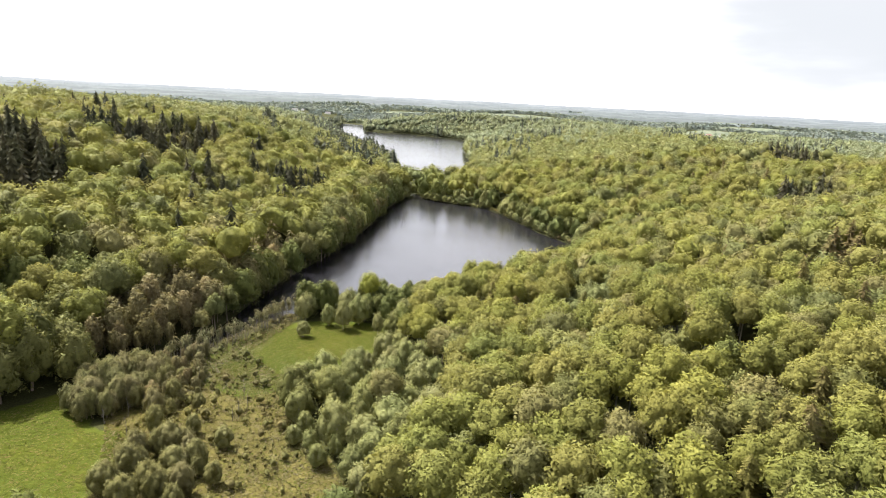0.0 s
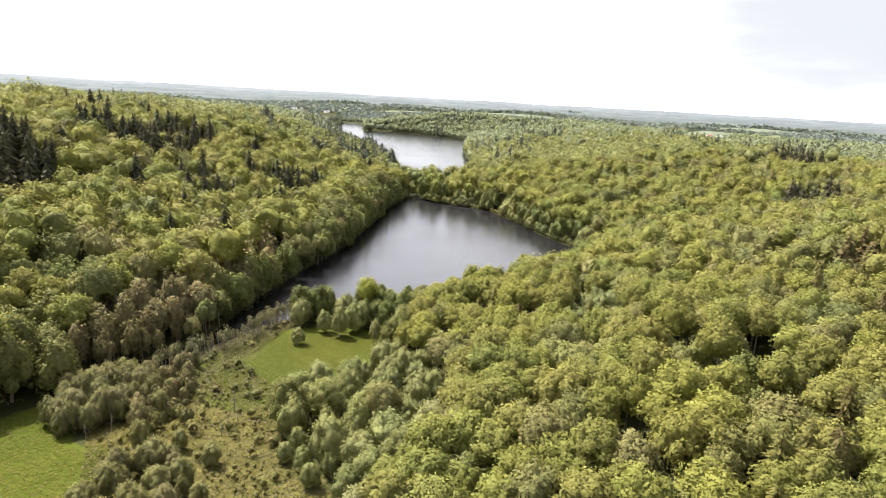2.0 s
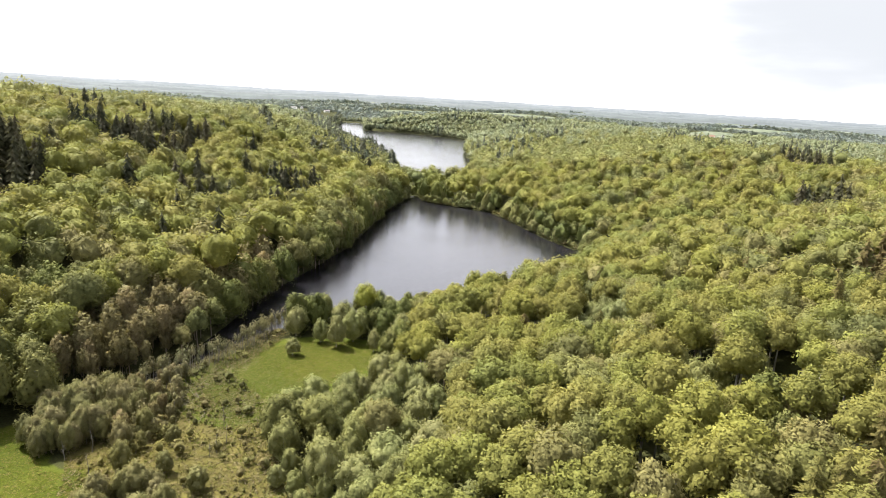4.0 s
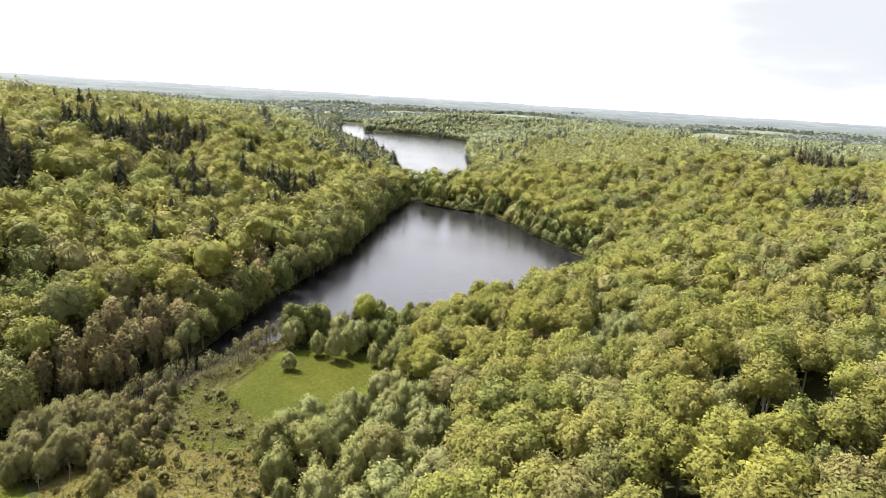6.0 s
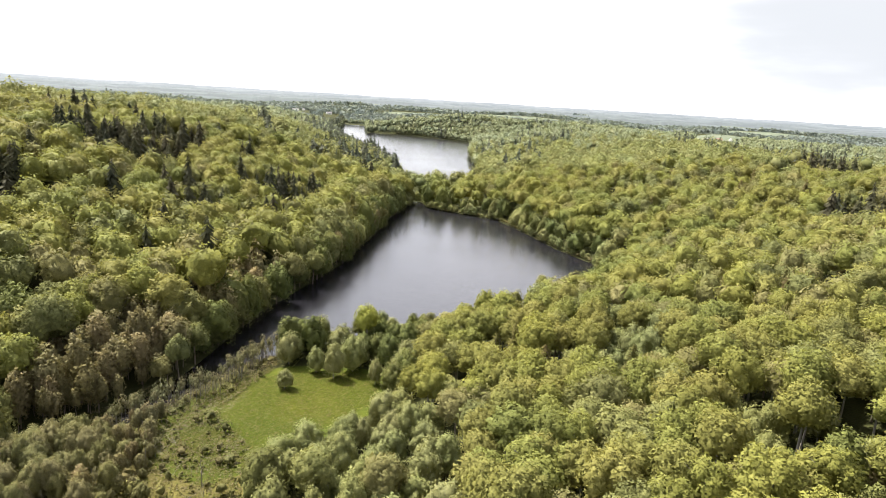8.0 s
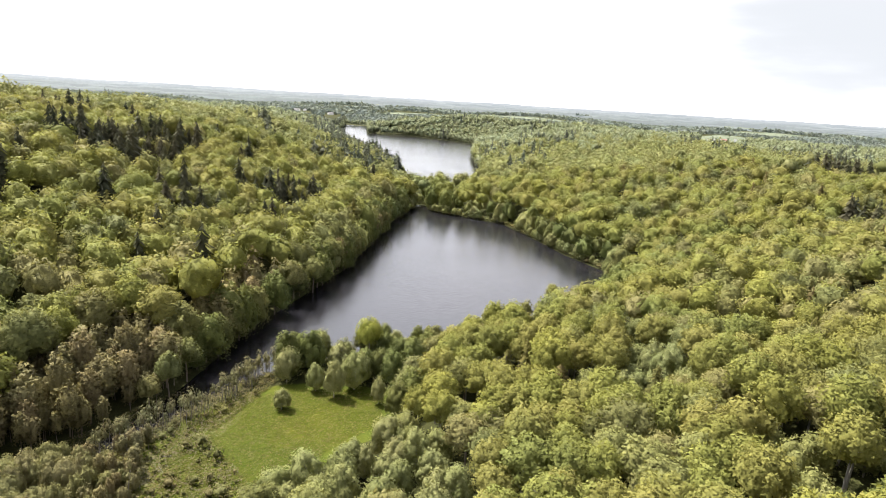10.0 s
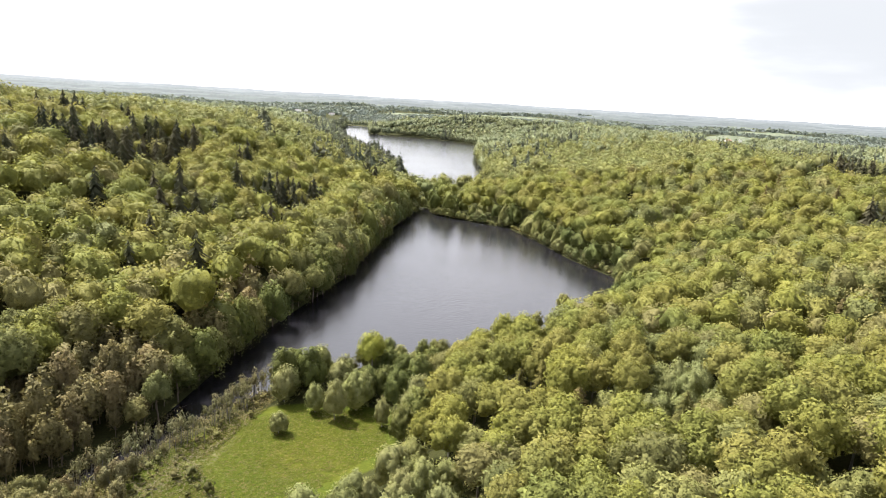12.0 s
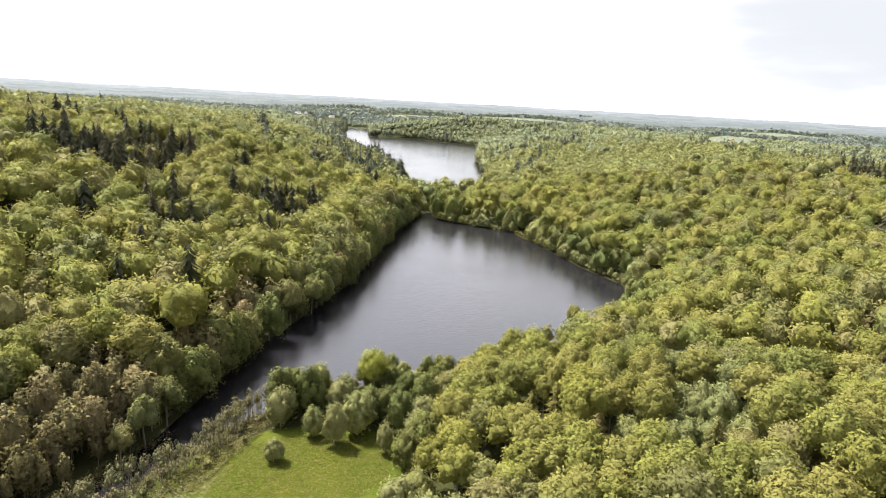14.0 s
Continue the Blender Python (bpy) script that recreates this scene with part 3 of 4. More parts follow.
def conifer_crown(r, height, base, radius, level, droop=.35, slim=.9, loose=.18, firm=2):
    """Tiers of drooping boughs round a heart with inner shade put into its tone."""
    tiers, boughs = (34, 18, 7, 5)[level], (15, 9, 8, 5)[level]
    n = tiers * boughs
    u = ((np.arange(n) + r.uniform(-.8, .8, n) * boughs) / n).clip(0, .985)
    z = base + (height - base) * u
    out = (radius * (1 - u) ** slim + .3) * r.uniform(1 - 2 * loose, 1 + loose, n)
    a = np.arange(n) * 2.39996 + r.normal(size=n) * .2
    away = np.stack([np.cos(a), np.sin(a), np.zeros(n)], 1)
    side = np.stack([-np.sin(a), np.cos(a), np.zeros(n)], 1)
    up = np.array([0, 0, 1.0])
    axis = up * z[:, None]
    w = (out * r.uniform(.18, .32, n) * (.6, 1.1, 1.5, 1.6)[level])[:, None]
    o = out[:, None]
    lift = up * (o * .10 + .25)
    v = np.stack([axis + lift * 2, axis + away * o * .62 + side * w + lift * .2 - up * o * droop * .5, axis + away * o - up * o * droop,
                  axis + away * o * .62 - side * w + lift * .2 - up * o * droop * .5], 1)
    q = np.arange(n)[:, None] * 4
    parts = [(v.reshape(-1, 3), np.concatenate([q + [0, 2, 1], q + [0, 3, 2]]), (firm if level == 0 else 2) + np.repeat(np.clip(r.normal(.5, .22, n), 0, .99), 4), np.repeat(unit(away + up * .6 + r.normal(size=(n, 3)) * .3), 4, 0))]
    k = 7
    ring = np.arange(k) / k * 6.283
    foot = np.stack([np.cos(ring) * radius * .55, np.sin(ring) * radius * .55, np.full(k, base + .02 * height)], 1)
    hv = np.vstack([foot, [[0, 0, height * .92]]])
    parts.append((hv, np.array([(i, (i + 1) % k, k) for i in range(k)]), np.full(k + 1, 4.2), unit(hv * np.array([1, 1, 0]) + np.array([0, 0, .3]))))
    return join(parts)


def tube(a, b, ra, rb, sides=6):
    a, b = np.array(a, float), np.array(b, float)
    w = unit((b - a)[None])[0]
    s = unit(np.cross(w, (.3, .9, .1))[None])[0]
    t = np.cross(w, s)
    ang = np.arange(sides) / sides * 6.283
    ring = np.cos(ang)[:, None] * s + np.sin(ang)[:, None] * t
    v = np.vstack([a + ring * ra, b + ring * rb])
    f = []
    for k in range(sides):
        m = (k + 1) % sides
        f += [(k, m, sides + m), (k, sides + m, sides + k)]
    return v, np.array(f), np.zeros(len(v)), np.vstack([ring, ring])


def trunk_with_limbs(r, height, thick, limbs=5, fork=.45, lean=.04, reach=.2):
    top = np.array([r.normal() * lean * height, r.normal() * lean * height, height])
    mid = top * .5 + np.array([r.normal() * .2, r.normal() * .2, 0])
    parts = [tube((0, 0, -1.0), mid, thick, thick * .68), tube(mid, top, thick * .68, thick * .15)]
    for k in range(limbs):
        u = r.uniform(fork, .9)
        p = mid * (u / .5) if u < .5 else mid + (top - mid) * ((u - .5) / .5)
        a = r.uniform(0, 6.283)
        out = height * reach * r.uniform(.6, 1.2)
        parts.append(tube(p, p + np.array([math.cos(a) * out, math.sin(a) * out, out * r.uniform(.5, 1.0)]), thick * .35, thick * .08, 4))
    return join(parts)


def forms(kind, level, r):
    """Crown of one tree of a kind; level 0 is the nearest."""
    n = (1380, 225, 105, 18)[level]
    leaf = (.39, .53, .66, 1.6)[level]
    if kind == "beech":
        return lobed_crown(r, r.uniform(17.3, 19.5), 5.2, r.uniform(5.2, 6.3), n, leaf, level, 26, -.3, layered=.2, cover=.82, taper=.08)
    if kind == "oak":
        return lobed_crown(r, r.uniform(15.8, 18), 4.0, r.uniform(4.9, 6.0), n, leaf, level, 22, -.35, taper=.06, cover=.82)
    if kind == "maple":
        return lobed_crown(r, 17, 3.0, 5.6, n, leaf, level, 24, -.35, taper=0.0)
    if kind in ("willow", "sallow"):
        return lobed_crown(r, r.uniform(11.5, 13), .1, r.uniform(4.0, 4.8), int(n * .85), leaf * .74, level, 26, -.95, True, cover=.86, core=.74, own=.35)
    if kind == "alder":
        return lobed_crown(r, r.uniform(12, 14.5), 2.0, r.uniform(2.5, 3.2), int(n * .5), leaf * .95, level, 18, -.8, rough=.9, cover=.7, core=.45, dense=False)
    if kind == "shrub":
        return lobed_crown(r, r.uniform(2.9, 3.4), -.3, r.uniform(1.6, 2.1), (120, 60, 24, 10)[level], leaf * .55, max(2, level), 9, -.7, True, cover=.7, rough=.9)
    if kind == "sapling":
        return lobed_crown(r, r.uniform(8, 9.5), 3.8, r.uniform(.9, 1.3), (80, 50, 20, 8)[level], leaf * .5, max(2, level), 8, -.7, rough=.9, cover=.55, core=.4, dense=False)
    if kind == "hazel":
        return lobed_crown(r, r.uniform(14.5, 16.5), .1, r.uniform(4.3, 5.2), n, leaf * .95, level, 24, -.8, True, cover=.82, core=.66)
    if kind == "larch":
        return conifer_crown(r, r.uniform(16, 19.5), 2.5, r.uniform(2.8, 3.5), level, .05, .55, .35, 0)
    return conifer_crown(r, r.uniform(19.5, 24), 1.0, r.uniform(4.6, 5.6) * (1, 1, 1.2, 1.3)[level], level, .5, .62, .3)


TALL = {"beech": 18.5, "oak": 16.5, "willow": 12.3, "alder": 13.5, "spruce": 23, "larch": 16.5, "maple": 17, "shrub": 3, "sapling": 9, "hazel": 15, "sallow": 12.3}
KINDS = ["beech", "oak", "willow", "alder", "spruce", "larch", "maple", "shrub", "sapling", "hazel", "sallow"]
BARK_OF = {"beech": "grey", "oak": "brown", "willow": "grey", "alder": "brown", "spruce": "brown", "larch": "brown", "maple": "grey", "shrub": "brown", "sapling": "dead", "hazel": "brown", "sallow": "brown"}
VARIANTS = 5
SHAPES = {(k, lv): [forms(k, lv, np.random.default_rng(100 + 17 * i + 7 * lv + KINDS.index(k))) for i in range(VARIANTS)] for k in KINDS for lv in (0, 1, 2, 3)}
TRUNKS = {k: [trunk_with_limbs(np.random.default_rng(500 + i), TALL[k] * (.8 if k not in ("spruce", "larch") else .95),
                               {"alder": .16, "willow": .22, "spruce": .25, "shrub": .07, "sapling": .09}.get(k, .30), {"alder": 6, "spruce": 0, "larch": 0, "sapling": 4}.get(k, 5), reach=.2 if k != "sapling" else .1) for i in range(VARIANTS)] for k in KINDS}
CROWN_MESH, TRUNK_MESH = {}, {}
# dark-leaved edge trees, with some of the wood edge's shade in the colour
LEAF["hazel"] = leaf_material("edge_leaves", (0.052, 0.062, 0.018), (0.102, 0.112, 0.034), (0.118, 0.112, 0.040), 0.2)
for k_ in KINDS:
    for i_ in range(VARIANTS):
        v_, f_, t_, n_ = SHAPES[k_, 0][i_]
        CROWN_MESH[k_, i_] = mesh_of("crown", v_, f_, [LEAF[k_]], shade=True, tone=t_, tint=np.zeros(len(v_)), normals=n_)
        v_, f_, t_, n_ = TRUNKS[k_][i_]
        TRUNK_MESH[k_, i_] = mesh_of("trunk", v_, f_, [BARK[BARK_OF[k_]]])

NAMES = {"beech": ("beech_tree", "fresh light-green beech with broad domed crown on slope", "beeches on the slopes"),
         "oak": ("oak_tree", "dark green broadleaf tree with lobed crown in wood", "oaks in the wood"),
         "willow": ("willow_tree", "grey-green rounded willow leafed down to the ground", "willows in the valley"),
         "alder": ("alder_tree", "thin brownish alder with sparse crown by the stream", "alders by the stream"),
         "spruce": ("spruce_tree", "dark green pointed spruce among beeches", "spruces in the wood"),
         "larch": ("larch_tree", "brownish thin conifer among green beeches", "larches in the wood"),
         "maple": ("maple_tree", "bright yellow-green maple on the lake shore", "maples"),
         "shrub": ("shrub", "low grey-green willow shrub in the marsh", "shrubs in the marsh"),
         "sapling": ("alder_sapling", "thin pale-stemmed young alder on the bank", "young alders on the bank"),
         "hazel": ("edge_tree", "green broadleaf tree leafed to the ground at the wood edge", "trees along the wood edge"),
         "sallow": ("sallow_bush", "olive-green rounded sallow bush in dense thicket", "sallows in the valley")}


def plant(kind, variant, x, y, z, scale, turn, tall=1.0, label="", name=""):
    nm, lb, gr = NAMES[kind]
    ob = tagged(new(name or nm), label or lb, "tree", "" if label else gr)
    ob.matrix_world = Matrix.LocRotScale((x, y, z), Euler((0, 0, turn)), (scale, scale, scale * tall))
    for part_name, me in (("trunk", TRUNK_MESH[kind, variant]), ("crown", CROWN_MESH[kind, variant])):
        p = new(part_name, me)
        p.parent = ob
    return ob


def scatter(spacing, x0, x1, y0, y1, r, jitter=.75):
    gx, gy = np.arange(x0, x1, spacing), np.arange(y0, y1, spacing * .88)
    X, Y = np.meshgrid(gx, gy)
    X = X + (np.arange(len(gy)) % 2)[:, None] * spacing * .5
    X, Y = X.ravel(), Y.ravel()
    return X + r.uniform(-.5, .5, X.size) * jitter * spacing, Y + r.uniform(-.5, .5, X.size) * jitter * spacing


def wooded(x, y):
    """Where the closed wood stands."""
    ok = (np.maximum(inside_depth(LAKE_A, x, y), inside_depth(LAKE_B, x, y)) < -.6)
    ok &= inside_depth(MEADOW_A, x, y) < np.where((y < 228) & (x > -45), -8.5, -4.0)
    ok &= inside_depth(MEADOW_B, x, y) < -1.0
    ok &= inside_depth(MARSH, x, y) < .5
    ok &= inside_depth(BANK, x, y) < 0
    ok &= inside_depth(THICKET, x, y) < 0
    ok &= field_at(x, y) < 0
    for hx, hy, *rest in HOUSES:                     # farmyards, open towards the valley
        ok &= ~((np.abs(x - hx * (1 - (hy - y) / hy)) < 26) & (y < hy + 12) & (y > hy - 330))
    return ok


def in_view(x, y, wide=39):
    return np.abs(np.degrees(np.arctan2(x - 4, y + 8))) < wide


# groups of dark conifers and others: centre and radius; dark hazels stand for shade
KIND_GROUPS = [(-200, 309, 24, "spruce"), (-216, 334, 22, "spruce"), (-204, 437, 22, "spruce"), (-178, 430, 18, "spruce"), (-182, 478, 20, "spruce"), (-289, 549, 13, "spruce"),
                 (-137, 213, 16, "hazel"), (-121, 196, 12, "hazel"), (-137, 236, 13, "hazel"), (-122, 378, 11, "spruce"), (-108, 448, 17, "spruce"), (-98, 484, 14, "spruce"), (-128, 330, 5, "spruce"), (-219, 800, 18, "spruce"),
                 (-150, 520, 9, "spruce"), (-250, 480, 10, "spruce"), (-112, 640, 16, "spruce"), (-90, 700, 16, "spruce"), (-76, 640, 12, "spruce"), (-66, 610, 10, "spruce"), (-120, 740, 18, "spruce"), (-160, 350, 5, "spruce"), (-96, 398, 5, "spruce"),
                 (148, 240, 19, "larch"), (136, 232, 12, "larch"), (176, 262, 14, "larch"), (165, 250, 13, "larch"), (150, 212, 9, "larch"), (75, 154, 9, "hazel"), (64, 141, 7, "hazel"), (86, 150, 6, "alder"), (121, 303, 8, "oak"),
                 (65, 114, 10, "larch"), (52, 120, 7, "larch"), (80, 112, 14, "larch"), (88, 137, 7, "larch"), (20, 236, 6, "larch"), (20, 227, 4, "larch"), (96, 122, 8, "larch"),
                 (237, 416, 14, "spruce"), (300, 560, 20, "spruce"), (330, 640, 30, "spruce"), (49, 222, 12, "willow"), (65, 229, 14, "willow"), (86, 240, 12, "willow"), (103, 258, 11, "willow"),
                 (65, 186, 7, "willow"), (-6, 249, 8, "oak"), (188, 300, 14, "oak"), (215, 360, 15, "larch"), (45, 180, 8, "oak"), (20, 205, 4, "larch")]


# thin places in the canopy, with low growth: centre and radius
GAPS = [(76, 166, 6), (87, 172, 6), (44, 141, 6), (64, 271, 7), (116, 264, 6), (148, 295, 6), (57, 285, 6), (20, 236, 4), (12, 222, 4), (30, 160, 4)]


def pick_kinds(x, y, r):
    """Which kind grows where."""
    n = len(x)
    u = r.uniform(0, 1, n)
    dl, dr = left_of(x, y), right_of(x, y)
    patch = waves(x, y, 70, 21)
    kind = np.full(n, "beech", dtype="<U8")
    left = dl > 0
    # left slope: beeches with oaks, spruce groups high up, dull shore alders below
    kind[left & (u < .36)] = "oak"
    kind[left & (u > .985) & (y > 300)] = "spruce"
    kind[left & (u > .96) & (u < .975)] = "larch"
    kind[left & (dl < 24) & (y > 205) & (y < 330) & (u < .75)] = "alder"
    kind[left & (dl < 16) & (y > 330) & (u < .6)] = "oak"
    kind[left & (dl < 70) & (y > 720) & (u < .5)] = "spruce"
    # right slope: almost all beech, with grey willows in the damp hollows
    right = dr > 0
    kind[right & (u < .20)] = "oak"
    kind[right & (dr > 60) & (u < .42)] = "oak"
    kind[right & (dr > 110) & (u < .55)] = "oak"
    kind[right & (dr > 110) & (u > .90)] = "larch"
    kind[right & (waves(x, y, 60, 33) > .62) & (u < .85) & (dr < 150)] = "willow"
    kind[right & (u > .985)] = "larch"
    kind[(y > 700) & right & (waves(x, y, 160, 35) > .6) & (u < .4)] = "spruce"
    for cx, cy, rad, kd in KIND_GROUPS:
        near = np.hypot(x - cx, (y - cy) * .8) < rad * (1 + .25 * waves(x, y, 20, 51))
        kind[near & (u < (.94 if kd == "spruce" else .5 if kd == "larch" else .7))] = kd
    floor = ~left & ~right
    kind[floor] = np.where(u[floor] < .5, "hazel", np.where(u[floor] < .9, "willow", "oak"))
    kind[(inside_depth(WILLOWS, x, y) > 0) & (u < .8)] = "willow"
    kind[inside_depth(ALDERS, x, y) > 0] = "alder"
    edge = np.full(n, -1e9)
    for poly in (LAKE_A, LAKE_B, MEADOW_A, MEADOW_B, MARSH, BANK):
        edge = np.maximum(edge, inside_depth(poly, x, y))
    for cx, cy, rad in GAPS:
        kind[np.hypot(x - cx, y - cy) < rad] = "hazel"
    rim = (edge > -9.5) & np.isin(kind, ("beech", "oak", "larch"))
    kind[rim] = np.where((u[rim] < .3) & (x[rim] > -90), "willow", "hazel")
    low = (inside_depth(NECK, x, y) > 0) & (floor | (dr < 12))
    kind[low] = np.where(u[low] < .6, "hazel", np.where(u[low] < .85, "beech", "willow"))
    return kind


def stature(x, y):
    """How tall the trees grow at a place, against their usual height."""
    d = -inside_depth(LAKE_A, x, y)
    low = np.exp(-np.maximum(d, 0) / 28) * smooth(x, -45, -18) * (y < 400)
    s = 1 - .46 * low
    for cx, cy, rad in GAPS:
        s = s * np.where(np.hypot(x - cx, y - cy) < rad, .62, 1)
    s = s * np.where((inside_depth(MEADOW_B, x, y) > -16) & (x < -92), 1.35, 1)
    s = s * np.where((left_of(x, y) > -6) & (left_of(x, y) < 30) & (y > 205) & (y < 560), 1.3, 1)
    s = s * np.where(inside_depth(WILLOWS, x, y) > 0, .95, 1)
    s = s * np.where((inside_depth(NECK, x, y) > 0) & (right_of(x, y) < 10), 1.05, 1)
    s = s * np.where((np.hypot((x + 5) / 55, (y - 706) / 66) < 1), .70, 1)      # low growth between the lakes
    return s


def stuff_trees(name, x, y, kind, level, r, label, size=1.0, trunks=False, leaf=None):
    """Many trees joined into one mesh."""
    z = land(x, y)
    parts_v, parts_f, parts_t, parts_i, parts_m, parts_n, k0 = [], [], [], [], [], [], 0
    mats = [(LEAF["hazed_spruce"] if k == "spruce" else leaf) if leaf else LEAF[k] for k in KINDS] + [BARK["brown"]]
    for ki, kd in enumerate(KINDS):
        for vi in range(VARIANTS):
            sel = np.flatnonzero((kind == kd) & ((np.arange(len(x)) * 7919) % VARIANTS == vi))
            if not len(sel):
                continue
            sets = [(SHAPES[kd, level][vi], ki)] + ([(TRUNKS[kd][vi], len(KINDS))] if trunks else [])
            s = r.uniform(.90, 1.26, len(sel)) * size * stature(x[sel], y[sel])
            tall = r.uniform(.84, .98, len(sel))
            a = r.uniform(0, 6.283, len(sel))
            tint = r.uniform(0, 1, len(sel))
            for (v, f, t, nn), mi in sets:
                c, sn = np.cos(a)[:, None], np.sin(a)[:, None]
                V = np.empty((len(sel), len(v), 3), np.float32)
                V[:, :, 0] = (v[:, 0] * c - v[:, 1] * sn) * s[:, None] + x[sel, None]
                V[:, :, 1] = (v[:, 0] * sn + v[:, 1] * c) * s[:, None] + y[sel, None]
                V[:, :, 2] = v[:, 2] * (s * tall)[:, None] + z[sel, None]
                N = np.empty_like(V)
                N[:, :, 0] = nn[:, 0] * c - nn[:, 1] * sn
                N[:, :, 1] = nn[:, 0] * sn + nn[:, 1] * c
                N[:, :, 2] = nn[:, 2]
                parts_n.append(N.reshape(-1, 3))
                F = f[None] + (np.arange(len(sel)) * len(v))[:, None, None] + k0
                k0 += V.shape[0] * V.shape[1]
                parts_v.append(V.reshape(-1, 3))
                parts_f.append(F.reshape(-1, 3))
                parts_t.append(np.tile(t, len(sel)))
                parts_i.append(np.repeat(tint, len(v)))
                parts_m.append(np.full(len(sel) * len(f), mi))
    me = mesh_of(name, np.concatenate(parts_v), np.concatenate(parts_f), mats, np.concatenate(parts_m), shade=True,
                 tone=np.concatenate(parts_t), tint=np.concatenate(parts_i), normals=np.concatenate(parts_n))
    return tagged(new(name, me), label, "woods", kind="stuff")


def hidden(x, y, z, top=20.0, eyes=((4, 9, 89.6), (-5, 89, 90.8))):
    """Whether a tree is covered by the canopy in front of it, from both ends of the valley."""
    out = np.ones(len(x), bool)
    for ex, ey, ez in eyes:
        blocked = np.zeros(len(x), bool)
        for t in np.linspace(.12, .97, 30):
            px, py = ex + (x - ex) * t, ey + (y - ey) * t
            line = ez + (z + top - ez) * t
            over = land(px, py) + 10
            blocked |= (over > line) & (np.hypot(px - x, py - y) > 25) & wooded(px, py)
        out &= blocked
    return out


def near_woods():
    r = np.random.default_rng(5)
    x, y = scatter(8.0, -330, 330, 88, 330, r)
    far = np.hypot(x, y - 50)
    ok = wooded(x, y) & in_view(x, y) & (far < 240)

    x, y = x[ok], y[ok]
    kind = pick_kinds(x, y, r)
    order = np.argsort(np.hypot(x, y - 60))
    x, y, kind = x[order], y[order], kind[order]
    single = np.zeros(len(x), bool)
    for kd, most in (("beech", 260), ("oak", 120), ("willow", 130), ("alder", 90), ("spruce", 60), ("larch", 30), ("hazel", 200)):
        single[np.flatnonzero(kind == kd)[:most]] = True
    z, st = land(x, y), stature(x, y)
    for i in np.flatnonzero(single):
        plant(str(kind[i]), int(r.integers(0, VARIANTS)), x[i], y[i], z[i] - .1, st[i] * r.uniform(.94, 1.26), r.uniform(0, 6.28), r.uniform(.82, .96))
    rest = ~single
    for nm, side, lb in (("woods_left_slope", x < -20, "mixed beech and oak wood on steep slope"), ("woods_right_slope", x >= -20, "light green beech wood on gentle slope")):
        stuff_trees(nm, x[rest & side], y[rest & side], kind[rest & side], 0, r, lb, trunks=True)


def mid_woods():
    r = np.random.default_rng(6)
    # the wood goes on under and behind the flight
    x, y = scatter(8.2, -120, 150, -30, 86, r)
    ok = wooded(x, y) & (np.hypot(x, y - 50) < 330)
    x, y = x[ok], y[ok]
    stuff_trees("woods_below", x, y, pick_kinds(x, y, r), 1, r, "green beech wood continuing down the valley", 1.0)
    x, y = scatter(9.1, -480, 480, 88, 700, r)
    far = np.hypot(x, y - 50)
    ok = wooded(x, y) & in_view(x, y) & (far >= 240) & (far + 40 * waves(x, y, 90, 71) < 590)
    x, y = x[ok], y[ok]
    kind = pick_kinds(x, y, r)
    stuff_trees("woods_round_lake", x, y, kind, 1, r, "spring-green beech wood with dark spruces round the lake", 1.12)
    xs, ys = [], []
    for step, a, b in ((11.6, 590, 1000), (14, 1000, 1800)):
        x, y = scatter(step, -1250, 1250, 200, 1850, r)
        far = np.hypot(x, y - 50)
        ok = in_view(x, y) & (far + (40 * waves(x, y, 90, 71) if a == 590 else 0) >= a) & (far < b)
        x, y = x[ok], y[ok]
        ok = wooded(x, y)
        x, y = x[ok], y[ok]
        ok = ~hidden(x, y, land(x, y)) | (r.uniform(0, 1, len(x)) < .12)
        xs.append(x[ok])
        ys.append(y[ok])
    ring = np.vstack([LAKE_B, LAKE_B[:1]])
    side = 1 if np.sum(LAKE_B[:, 0] * np.roll(LAKE_B[:, 1], -1) - np.roll(LAKE_B[:, 0], -1) * LAKE_B[:, 1]) > 0 else -1
    for a, b in zip(ring[:-1], ring[1:]):                # trees down to the water of the far lake
        long = np.linalg.norm(b - a)
        out = np.array([b[1] - a[1], a[0] - b[0]]) / long * side
        for back in (2.5, 8.0):
            p = a + (b - a) * np.arange(0, 1, 7.5 / long)[:, None] + out * back
            p = p + r.normal(size=p.shape) * 1.4
            xs.append(p[:, 0])
            ys.append(p[:, 1])
    x, y = np.concatenate(xs), np.concatenate(ys)
    kind = pick_kinds(x, y, r)
    nearer = np.hypot(x, y - 50) + r.uniform(-150, 150, len(x)) < 1000
    # leaf colours from here outwards carry painted haze
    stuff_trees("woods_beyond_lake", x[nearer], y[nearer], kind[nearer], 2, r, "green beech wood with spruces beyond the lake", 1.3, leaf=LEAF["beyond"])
    stuff_trees("woods_on_plain", x[~nearer], y[~nearer], kind[~nearer], 3, r, "distant mixed woods on rolling hills, grey haze painted in", 1.25, leaf=LEAF["plain"])


